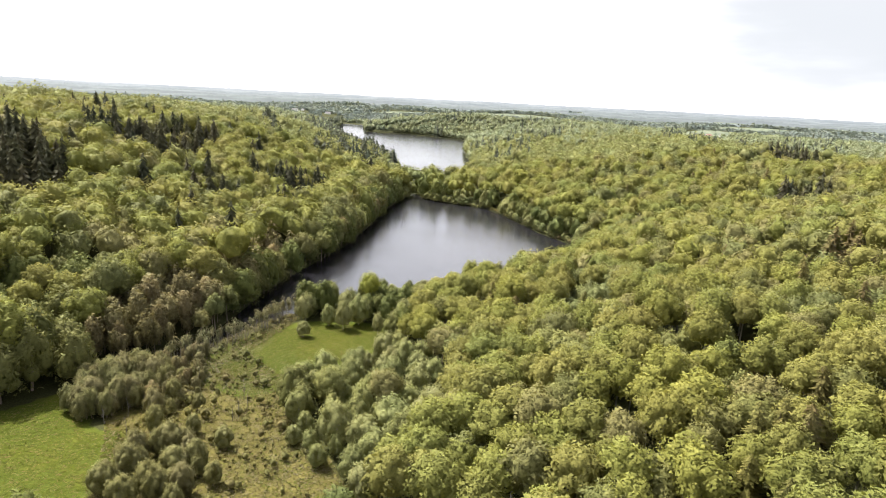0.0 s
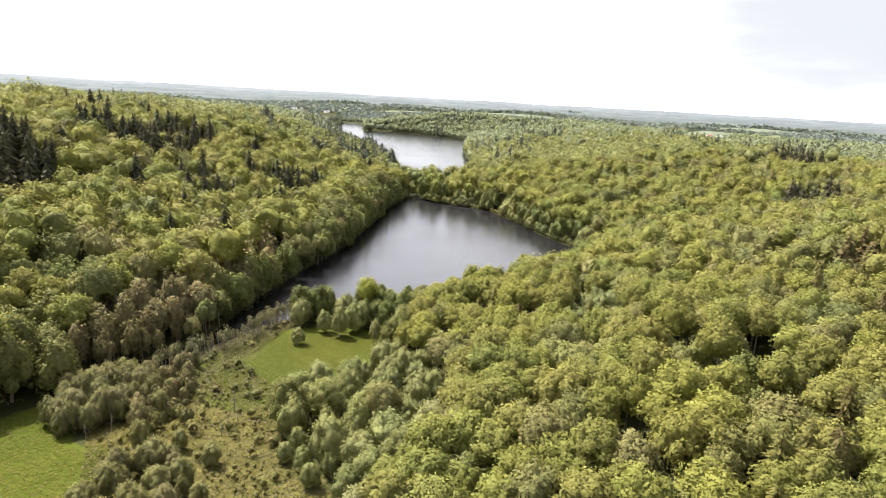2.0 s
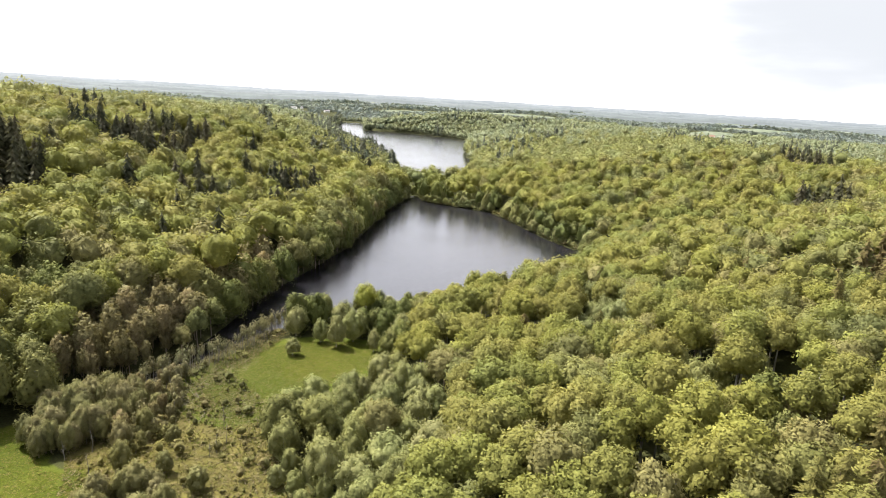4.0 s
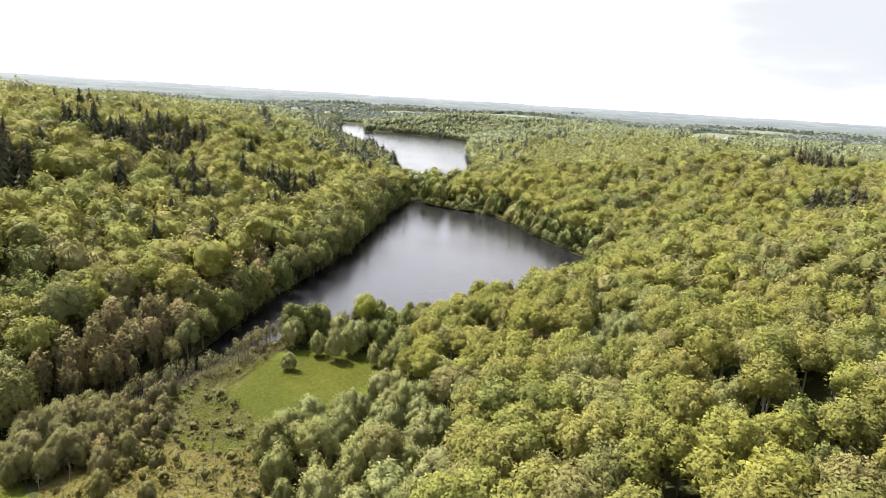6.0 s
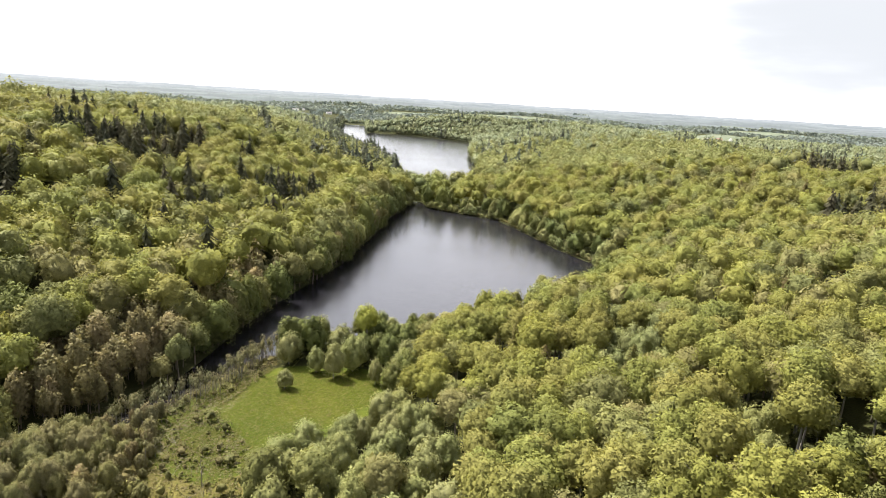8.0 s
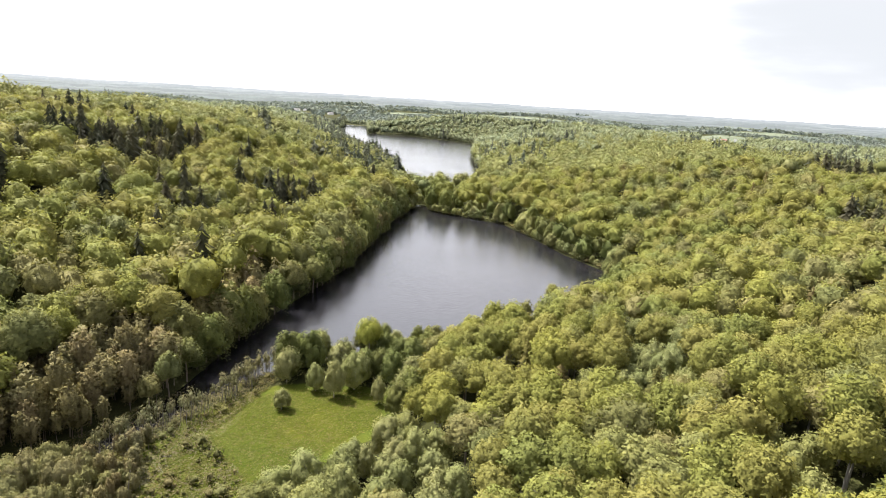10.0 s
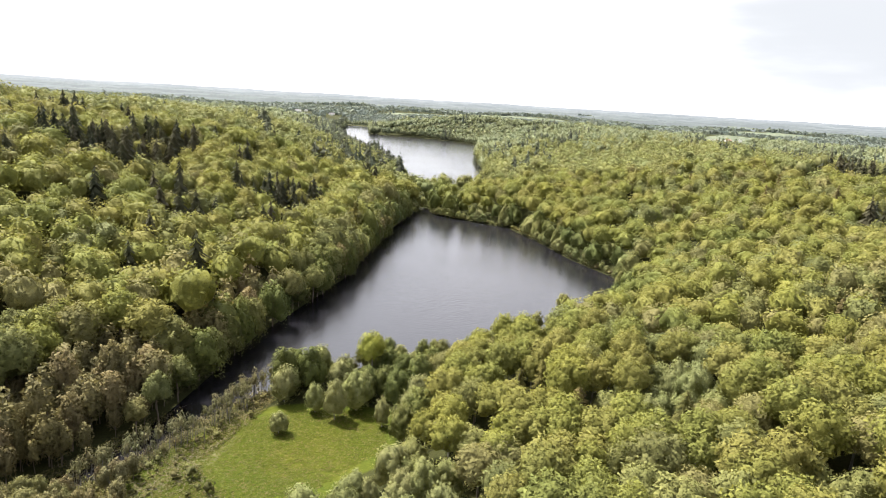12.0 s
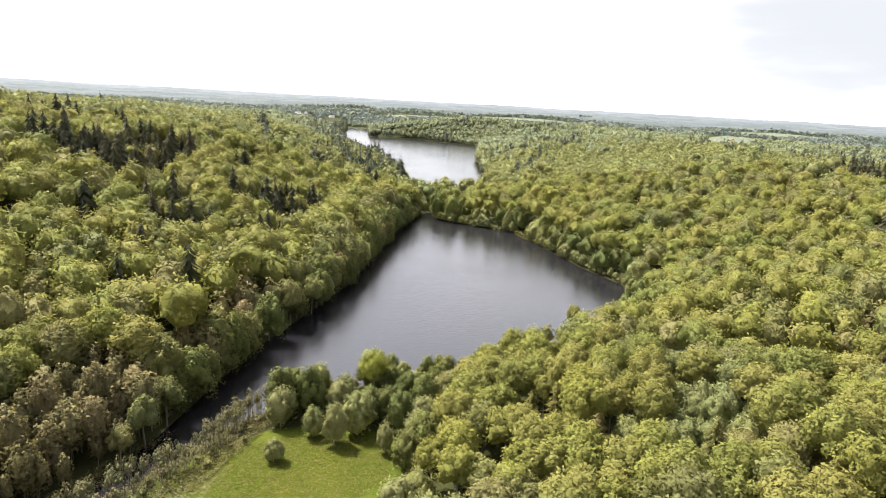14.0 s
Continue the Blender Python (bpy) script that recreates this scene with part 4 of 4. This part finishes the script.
def far_woods():
    r = np.random.default_rng(7)
    xs, ys = [], []
    for step, a, b in ((15, 1800, 2500), (22, 2500, 3300)):
        x, y = scatter(step, -3600, 3600, 700, 4950, r, .95)
        far = np.hypot(x, y - 50)
        ok = in_view(x, y, 39) & (far >= a) & (far < b)
        x, y = x[ok], y[ok]
        ok = wooded(x, y) & (waves(x, y, 500, 40) < .62)
        x, y = x[ok], y[ok]
        ok = ~hidden(x, y, land(x, y), 14) | (r.uniform(0, 1, len(x)) < .1)
        xs.append(x[ok])
        ys.append(y[ok])
    x, y = np.concatenate(xs), np.concatenate(ys)
    n, m = len(x), 9
    z = land(x, y)
    far = np.hypot(x, y)
    size = np.interp(far, [1500, 2600, 3300], [7.5, 9.5, 12.0])
    dark = waves(x, y, 420, 41) > .1
    d = unit(r.normal(size=(n, m, 3)) + np.array([0, 0, .35]))
    tall = np.where(dark, r.uniform(.9, 1.15, n), r.uniform(.6, .9, n))
    p = d * size[:, None, None] * r.uniform(.55, 1.0, (n, m, 1))
    p[:, :, 2] *= tall[:, None]
    p = p + np.stack([x, y, z + 6], 1)[:, None]
    v, f, tone = sprays(p.reshape(-1, 3), (d + r.normal(size=d.shape) * .35).reshape(-1, 3), 1.0, r)
    centre = np.repeat(p.reshape(-1, 3), 3, 0)
    v = centre + (v - centre) * np.repeat(size * .62, m * 3)[:, None]
    tint = np.where(dark, r.uniform(.6, .99, n), r.uniform(0, .5, n))
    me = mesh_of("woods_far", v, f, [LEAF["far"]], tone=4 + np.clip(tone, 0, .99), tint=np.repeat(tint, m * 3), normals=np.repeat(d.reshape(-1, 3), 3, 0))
    tagged(new("woods_far", me), "far woods between pale fields, blue haze painted in", "woods", kind="stuff")


def valley_trees():
    """The trees and shrubs of the valley floor, one by one."""
    r = np.random.default_rng(8)

    def put(kind, x, y, height, wide=1.0, label="", name=""):
        s = wide * height / TALL[kind]
        plant(kind, int(r.integers(0, VARIANTS)), x, y, float(land(x, y)) - .1, s, r.uniform(0, 6.28), 1 / wide, label, name)

    # on the meadow's edge
    put("willow", -45, 231.5, 6.5, 1.25, "small round grey-green bush standing alone on the meadow", "meadow_bush")
    put("willow", -38, 244.5, 9.0, 1.0, "grey-green ovate young tree at the meadow edge", "meadow_tree")
    put("willow", -31.5, 240.5, 12.0, .85, "tall ovate grey-green tree on the meadow edge", "meadow_tree")
    put("willow", -26.5, 246.5, 12.5, 1.1, "dense rounded green tree on the meadow edge", "meadow_tree")
    put("willow", -18, 238.5, 9.5, .8, "slender grey-green young tree by the meadow", "meadow_tree")
    put("willow", -48, 249, 12.5, 1.0)
    put("maple", -25, 271, 15.5, 1.0, "bright yellow-green maple on the lake shore", "maple_tree")
    put("oak", 47, 326, 16.5, .7, "slim dark tree standing out on the lake shore", "shore_tree")
    # big willows beside the marsh
    for x, y, h, w in ((-6, 160, 14, 1.25), (5, 166, 14, 1.15), (-15, 168, 12.5, .9), (-21, 174, 12.5, .9), (-23, 168, 11, .75), (-13, 158, 9, .9),
                       (-27, 178, 10.5, .7), (-27, 187, 9, .75), (-21, 191, 11, .85), (-17, 200, 10, .8), (-9, 207, 10, .9)):
        put("willow", x, y, h, w)
    # willow thicket in front of the slope
    for k in range(64):
        a, q = r.uniform(0, 6.283), math.sqrt(r.uniform(0, 1))
        put("sallow", -87 + 11.5 * q * math.cos(a), 180 + 16.5 * q * math.sin(a) + 2 * math.cos(a), r.uniform(8.5, 10.8) * (1.06 - .25 * q * q), r.uniform(.8, 1.05))
    # scrub between the two meadows
    for x, y, h in ((-64, 138, 7.5), (-51, 144, 6.5), (-60, 150, 7), (-56, 133, 7), (-66, 145, 7), (-48, 154, 5), (-55, 140, 6.5), (-61, 128, 7), (-50, 128, 6),
                    (-68, 133, 6), (-45, 138, 5), (-72, 168, 7), (-68, 160, 6), (-70, 176, 6), (-58, 160, 4.5), (-26, 154, 5), (-19, 152, 6), (-14, 143, 7), (-31, 157, 4.5),
                    (-23, 147, 5), (-10, 136, 7), (-29, 162, 5.5)):
        put("sallow" if x < -40 else "willow", x, y, h * 1.3, r.uniform(.95, 1.2))
    for k in range(34):
        a, q = r.uniform(0, 6.283), math.sqrt(r.uniform(0, 1))
        put("sallow", -59 + 11 * q * math.cos(a), 140 + 13 * q * math.sin(a), r.uniform(4.5, 9), r.uniform(.9, 1.15))
    for k in range(250):
        x, y = r.uniform(-90, -14), r.uniform(112, 214)
        if inside_depth(MARSH, np.array([x]), np.array([y]))[0] > 2:
            put("shrub", x, y, .7 + 3.6 * r.uniform(0, 1) ** 2.0, r.uniform(.8, 1.3))
    for k in range(95):                            # thin young trees between the thicket and the bank
        a, q = r.uniform(0, 6.283), math.sqrt(r.uniform(0, 1))
        x, y = -76 + 10 * q * math.cos(a), 190 + 20 * q * math.sin(a)
        if inside_depth(MEADOW_A, np.array([x]), np.array([y]))[0] < -2 and inside_depth(LAKE_A, np.array([x]), np.array([y]))[0] < -1:
            put("sapling" if k % 3 else "alder", x, y, r.uniform(4, 8.5), r.uniform(.9, 1.3))
    n = 900                                        # low scrub all over the marsh
    x, y = r.uniform(-92, -12, n), r.uniform(100, 216, n)
    ok = (inside_depth(MARSH, x, y) > 1) & (waves(x, y, 26, 77) > -.35)
    stuff_trees("marsh_scrub", x[ok], y[ok], np.full(ok.sum(), "shrub"), 1, r, "low grey-green and brownish scrub all over the marsh", .38)
    for k in range(46):
        a, q = r.uniform(0, 6.283), math.sqrt(r.uniform(0, 1))
        x, y = -68 + 9 * q * math.cos(a), 184 + 17 * q * math.sin(a)
        if inside_depth(MEADOW_A, np.array([x]), np.array([y]))[0] < -3:
            put("sallow", x, y, r.uniform(1.8, 5.5), r.uniform(.9, 1.2))
    # alders crowding the pool
    lo, hi = ALDERS.min(0), ALDERS.max(0)
    for k in range(230):
        x, y = r.uniform(lo[0], hi[0]), r.uniform(lo[1], hi[1])
        if inside_depth(ALDERS, np.array([x]), np.array([y]))[0] > 0 and inside_depth(LAKE_A, np.array([x]), np.array([y]))[0] < -.3:
            put("alder", x, y, r.uniform(8.5, 13), r.uniform(.9, 1.2))
    # young alders with bare stems in rows on the stream bank
    bank = np.array([(-55, 257), (-58.5, 250), (-61, 241), (-64.5, 230), (-71, 221.5), (-77, 211), (-84, 204)])
    for k in range(170):
        u = r.uniform(0, len(bank) - 1.001)
        p = bank[int(u)] + (bank[int(u) + 1] - bank[int(u)]) * (u % 1) + r.normal(size=2) * np.array([1.8, 1.8])
        put("sapling", p[0], p[1], r.uniform(4.5, 9.5), r.uniform(.9, 1.3))
    for k in range(46):
        u = r.uniform(0, len(bank) - 1.001)
        p = bank[int(u)] + (bank[int(u) + 1] - bank[int(u)]) * (u % 1) + np.array([3.0, -.8]) + r.normal(size=2) * 1.4
        put("shrub", p[0], p[1], r.uniform(.8, 2.4), r.uniform(1.0, 1.6))
    # leafy growth overhanging the shores
    ring = np.vstack([LAKE_A, LAKE_A[:1]])
    for a, b in zip(ring[:-1], ring[1:]):
        for u in np.arange(0, 1, 4.2 / np.linalg.norm(b - a)):
            p = a + (b - a) * u
            out = np.array([b[1] - a[1], a[0] - b[0]]) / np.linalg.norm(b - a) * SIDE
            p = p + out * r.uniform(.3, 2.2)
            if p[1] < 262 and p[0] > -74 or p[1] < 225:
                continue
            left = p[0] < np.interp(p[1], Y_L, X_L) + 12 and p[1] < 570
            if left:
                p = p + out * r.uniform(-2.2, 1.5)
                put(("hazel", "oak", "hazel", "hazel", "alder")[int(r.integers(0, 5))], p[0], p[1], r.uniform(7, 20), r.uniform(.85, 1.3))
            elif r.uniform() < .6:
                put("willow", p[0], p[1], r.uniform(6, 11) if p[1] > 450 else r.uniform(3, 6.5), r.uniform(1.0, 1.3))
            else:
                put("shrub", p[0], p[1], r.uniform(2, 4), r.uniform(1.0, 1.3))


def log(x, y, turn, length, thick, sink, label):
    """A fallen trunk with the stubs of a few branches."""
    r = np.random.default_rng(int(abs(x * 7 + y)))
    v, f, t, nn = trunk_with_limbs(r, length, thick, 6, .3, .03, .16)
    ob = tagged(new("fallen_log", mesh_of("fallen_log", v, f, [BARK["dead"]], shade=True)), label, "log", "fallen logs")
    z = max(float(land(x, y)), 0.0)
    ob.matrix_world = Matrix.Translation((x, y, z + thick * .6)) @ Euler((radians(90 - sink), 0, turn)).to_matrix().to_4x4()


def dead_wood():
    r = np.random.default_rng(9)
    log(-84, 259, radians(-78), 13, .16, 1.5, "pale fallen trunk lying across the stream")
    log(86, 443, radians(80), 10, .2, 1, "pale fallen tree lying out in the lake")
    log(93, 428, radians(65), 8, .18, 1, "grey fallen tree at the lake shore")
    log(58, 512, radians(70), 7, .16, 1, "grey fallen trunk at the lake shore")
    for k in range(22):
        x, y = r.normal(-66, 4.5), r.normal(196, 5)
        log(x, y, r.uniform(0, 6.28), r.uniform(1.8, 4.5), r.uniform(.04, .09), r.uniform(-2, 8), "bleached dead branch lying in the marsh")
    for k in range(24):
        x, y = r.uniform(-84, -46), r.uniform(150, 212)
        if inside_depth(MEADOW_A, np.array([x]), np.array([y]))[0] > -2:
            continue
        v, f, t, nn = trunk_with_limbs(np.random.default_rng(900 + k), r.uniform(3.5, 7.5), .10, 7, .35, .05, .14)
        ob = tagged(new("dead_tree", mesh_of("dead_tree", v, f, [BARK["dead"]], shade=True)), "bare grey dead stem standing in the marsh", "dead tree", "dead stems in the marsh")
        ob.matrix_world = Matrix.Translation((x, y, float(land(x, y))))


SIDE = 1 if np.sum(LAKE_A[:, 0] * np.roll(LAKE_A[:, 1], -1) - np.roll(LAKE_A[:, 0], -1) * LAKE_A[:, 1]) > 0 else -1
def tufts(name, poly, count, height, wide, mats, label, seed, keep_out=0.0, lean=.45):
    """Grass tufts: three low sprays of blades each."""
    r = np.random.default_rng(seed)
    lo, hi = poly.min(0), poly.max(0)
    x, y = r.uniform(lo[0], hi[0], count * 3), r.uniform(lo[1], hi[1], count * 3)
    ok = inside_depth(poly, x, y) > keep_out
    x, y = x[ok][:count], y[ok][:count]
    n = len(x)
    z = land(x, y)
    h = height * r.uniform(.4, 1.3, n)
    P = np.repeat(np.stack([x, y, z], 1), 3, 0) + r.normal(size=(n * 3, 3)) * np.array([wide, wide, 0]) * .8
    P[:, 2] += np.repeat(h, 3) * r.uniform(.3, 1, n * 3)
    v, f, tone = sprays(P, np.array([0, 0, 1.0]) + r.normal(size=(n * 3, 3)) * lean, wide, r)
    me = mesh_of(name, v, f, mats, r.integers(0, len(mats), n).repeat(3), tone=4 + np.clip(tone, 0, .99), tint=np.repeat(r.uniform(0, 1, n), 9))
    tagged(new(name, me), label, "grass", kind="stuff")


def farmhouse(x, y, turn, length, wall_c, roof_c, label):
    """A small gabled house with doors and windows."""
    def plain(name, c):
        m, n, l, bsdf, out = material(name)
        nz = n.new("ShaderNodeTexNoise")
        nz.inputs["Scale"].default_value = .7
        mx = n.new("ShaderNodeMix")
        mx.data_type = "RGBA"
        mx.inputs["A"].default_value = (*[v * .85 for v in c], 1)
        mx.inputs["B"].default_value = (*c, 1)
        l.new(nz.outputs["Fac"], mx.inputs["Factor"])
        l.new(mx.outputs["Result"], bsdf.inputs["Base Color"])
        bsdf.inputs["Roughness"].default_value = .8
        return m

    house = tagged(new("farmhouse"), label, "house", "far farmhouses")
    house.matrix_world = Matrix.Translation((x, y, float(land(x, y)) + .2)) @ Euler((0, 0, turn)).to_matrix().to_4x4()
    a, b, h, rise = length / 2, 4.5, 4.2, 3.6

    def piece(name, verts, faces, mat):
        me = bpy.data.meshes.new(name)
        me.from_pydata(verts, [], faces)
        me.materials.append(mat)
        ob = new(name, me)
        ob.parent = house
        return ob

    walls, roof_m, dark = plain("render_wall", wall_c), plain("roof_tiles", roof_c), plain("window_glass", (.03, .03, .035))
    piece("wall", [(-a, -b, -2), (a, -b, -2), (a, b, -2), (-a, b, -2), (-a, -b, h), (a, -b, h), (a, b, h), (-a, b, h), (-a, 0, h + rise), (a, 0, h + rise)],
          [(0, 1, 5, 4), (2, 3, 7, 6), (1, 2, 6, 9, 5), (3, 0, 4, 8, 7)], walls)
    e, t = .6, .25
    piece("roof", [(-a - e, -b - e, h - .4), (a + e, -b - e, h - .4), (a + e, 0, h + rise + t), (-a - e, 0, h + rise + t), (a + e, b + e, h - .4), (-a - e, b + e, h - .4),
                   (-a - e, -b - e, h - .4 + t), (a + e, -b - e, h - .4 + t), (a + e, 0, h + rise + 2 * t), (-a - e, 0, h + rise + 2 * t), (a + e, b + e, h - .4 + t), (-a - e, b + e, h - .4 + t)],
          [(0, 1, 2, 3), (3, 2, 4, 5), (6, 9, 8, 7), (9, 11, 10, 8), (0, 6, 7, 1), (5, 4, 10, 11), (0, 3, 9, 6), (3, 5, 11, 9), (1, 7, 8, 2), (2, 8, 10, 4)], roof_m)
    for k in range(int(length // 4)):
        wx = -a + 2 + k * 4
        piece("window", [(wx - .6, -b - .05, 1.2), (wx + .6, -b - .05, 1.2), (wx + .6, -b - .05, 2.7), (wx - .6, -b - .05, 2.7), (wx - .6, -b + .1, 1.2), (wx + .6, -b + .1, 1.2), (wx + .6, -b + .1, 2.7), (wx - .6, -b + .1, 2.7)],
              [(0, 1, 2, 3), (0, 4, 5, 1), (1, 5, 6, 2), (2, 6, 7, 3), (3, 7, 4, 0)], dark)
    piece("chimney", [(-.5, -.5, h + rise - .6), (.5, -.5, h + rise - .6), (.5, .5, h + rise - .6), (-.5, .5, h + rise - .6), (-.5, -.5, h + rise + 1.4), (.5, -.5, h + rise + 1.4), (.5, .5, h + rise + 1.4), (-.5, .5, h + rise + 1.4)],
          [(0, 1, 5, 4), (1, 2, 6, 5), (2, 3, 7, 6), (3, 0, 4, 7), (4, 5, 6, 7)], roof_m)


def farms():
    white, red, grey, slate = (.75, .74, .70), (.20, .105, .08), (.42, .41, .40), (.16, .15, .15)
    for x, y, turn, length, w, c, label in HOUSES:
        farmhouse(x, y, turn, length, white if w else grey, red if c else slate, label)


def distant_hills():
    """Long low hills that close the view, each with more blue haze painted as glow."""
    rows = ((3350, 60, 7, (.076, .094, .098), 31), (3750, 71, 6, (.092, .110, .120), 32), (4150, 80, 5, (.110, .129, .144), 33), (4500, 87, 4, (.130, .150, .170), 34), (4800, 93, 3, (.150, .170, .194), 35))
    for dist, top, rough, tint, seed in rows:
        m, n, l, bsdf, out = material("haze_glow_hill")
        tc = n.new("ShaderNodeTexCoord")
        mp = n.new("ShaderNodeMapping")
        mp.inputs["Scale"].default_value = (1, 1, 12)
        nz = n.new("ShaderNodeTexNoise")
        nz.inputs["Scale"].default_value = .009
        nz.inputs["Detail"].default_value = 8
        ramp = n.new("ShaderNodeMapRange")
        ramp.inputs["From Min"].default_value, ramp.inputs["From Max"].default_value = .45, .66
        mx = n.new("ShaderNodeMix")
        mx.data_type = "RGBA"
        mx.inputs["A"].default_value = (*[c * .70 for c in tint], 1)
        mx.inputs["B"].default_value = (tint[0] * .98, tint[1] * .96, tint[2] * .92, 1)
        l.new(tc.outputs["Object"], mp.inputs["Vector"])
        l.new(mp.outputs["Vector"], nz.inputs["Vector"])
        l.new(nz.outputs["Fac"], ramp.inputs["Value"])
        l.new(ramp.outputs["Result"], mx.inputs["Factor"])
        # nearly black base; the haze colour is given off as emission
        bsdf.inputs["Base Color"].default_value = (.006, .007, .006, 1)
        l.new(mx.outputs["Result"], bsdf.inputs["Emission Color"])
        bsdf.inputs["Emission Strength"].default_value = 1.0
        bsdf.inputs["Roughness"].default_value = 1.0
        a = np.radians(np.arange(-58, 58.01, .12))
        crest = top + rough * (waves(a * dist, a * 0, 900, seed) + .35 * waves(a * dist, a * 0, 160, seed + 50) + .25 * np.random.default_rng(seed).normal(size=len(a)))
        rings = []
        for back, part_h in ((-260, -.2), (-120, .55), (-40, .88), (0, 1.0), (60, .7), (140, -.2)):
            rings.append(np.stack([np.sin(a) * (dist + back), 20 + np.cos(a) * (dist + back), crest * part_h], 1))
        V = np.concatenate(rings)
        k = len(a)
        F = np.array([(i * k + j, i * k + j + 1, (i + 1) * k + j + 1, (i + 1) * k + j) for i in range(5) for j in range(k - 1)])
        tagged(new("backdrop_hill", mesh_of("backdrop_hill", V, F[:, ::-1], [m], shade=True)), "long blue-green hill on the horizon, haze painted as glow", "hill", kind="structure")


farms()
near_woods()
valley_trees()
dead_wood()
GRASS = leaf_material("grass_blades", (0.034, 0.046, 0.0045), (0.062, 0.074, 0.009), (0.074, 0.078, 0.012), .2, 3.2, .02)
SEDGE = leaf_material("sedge_blades", (0.058, 0.058, 0.015), (0.100, 0.093, 0.027), (0.110, 0.080, 0.035), .2, 3.2, .02)
REED = leaf_material("dry_reed", (0.080, 0.066, 0.034), (0.130, 0.110, 0.060), (0.145, 0.122, 0.075), .2)
tufts("bank_reeds", BANK, 7000, 1.0, .22, [SEDGE, REED], "tall dry reeds and sedge along the stream bank", 64)
tufts("meadow_grass", MEADOW_A, 14000, .10, .27, [GRASS, GRASS, SEDGE], "mown-looking yellow-green meadow grass in uneven tufts", 65, .5, .22)
tufts("pasture_grass", MEADOW_B, 14000, .10, .27, [GRASS, GRASS, GRASS, SEDGE], "rich green pasture grass in uneven tufts", 66, .5, .22)
tufts("marsh_sedge", MARSH, 24000, .40, .23, [SEDGE, SEDGE, GRASS, REED, SEDGE, REED], "rough yellowish sedge tussocks in the marsh", 63)
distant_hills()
mid_woods()
far_woods()
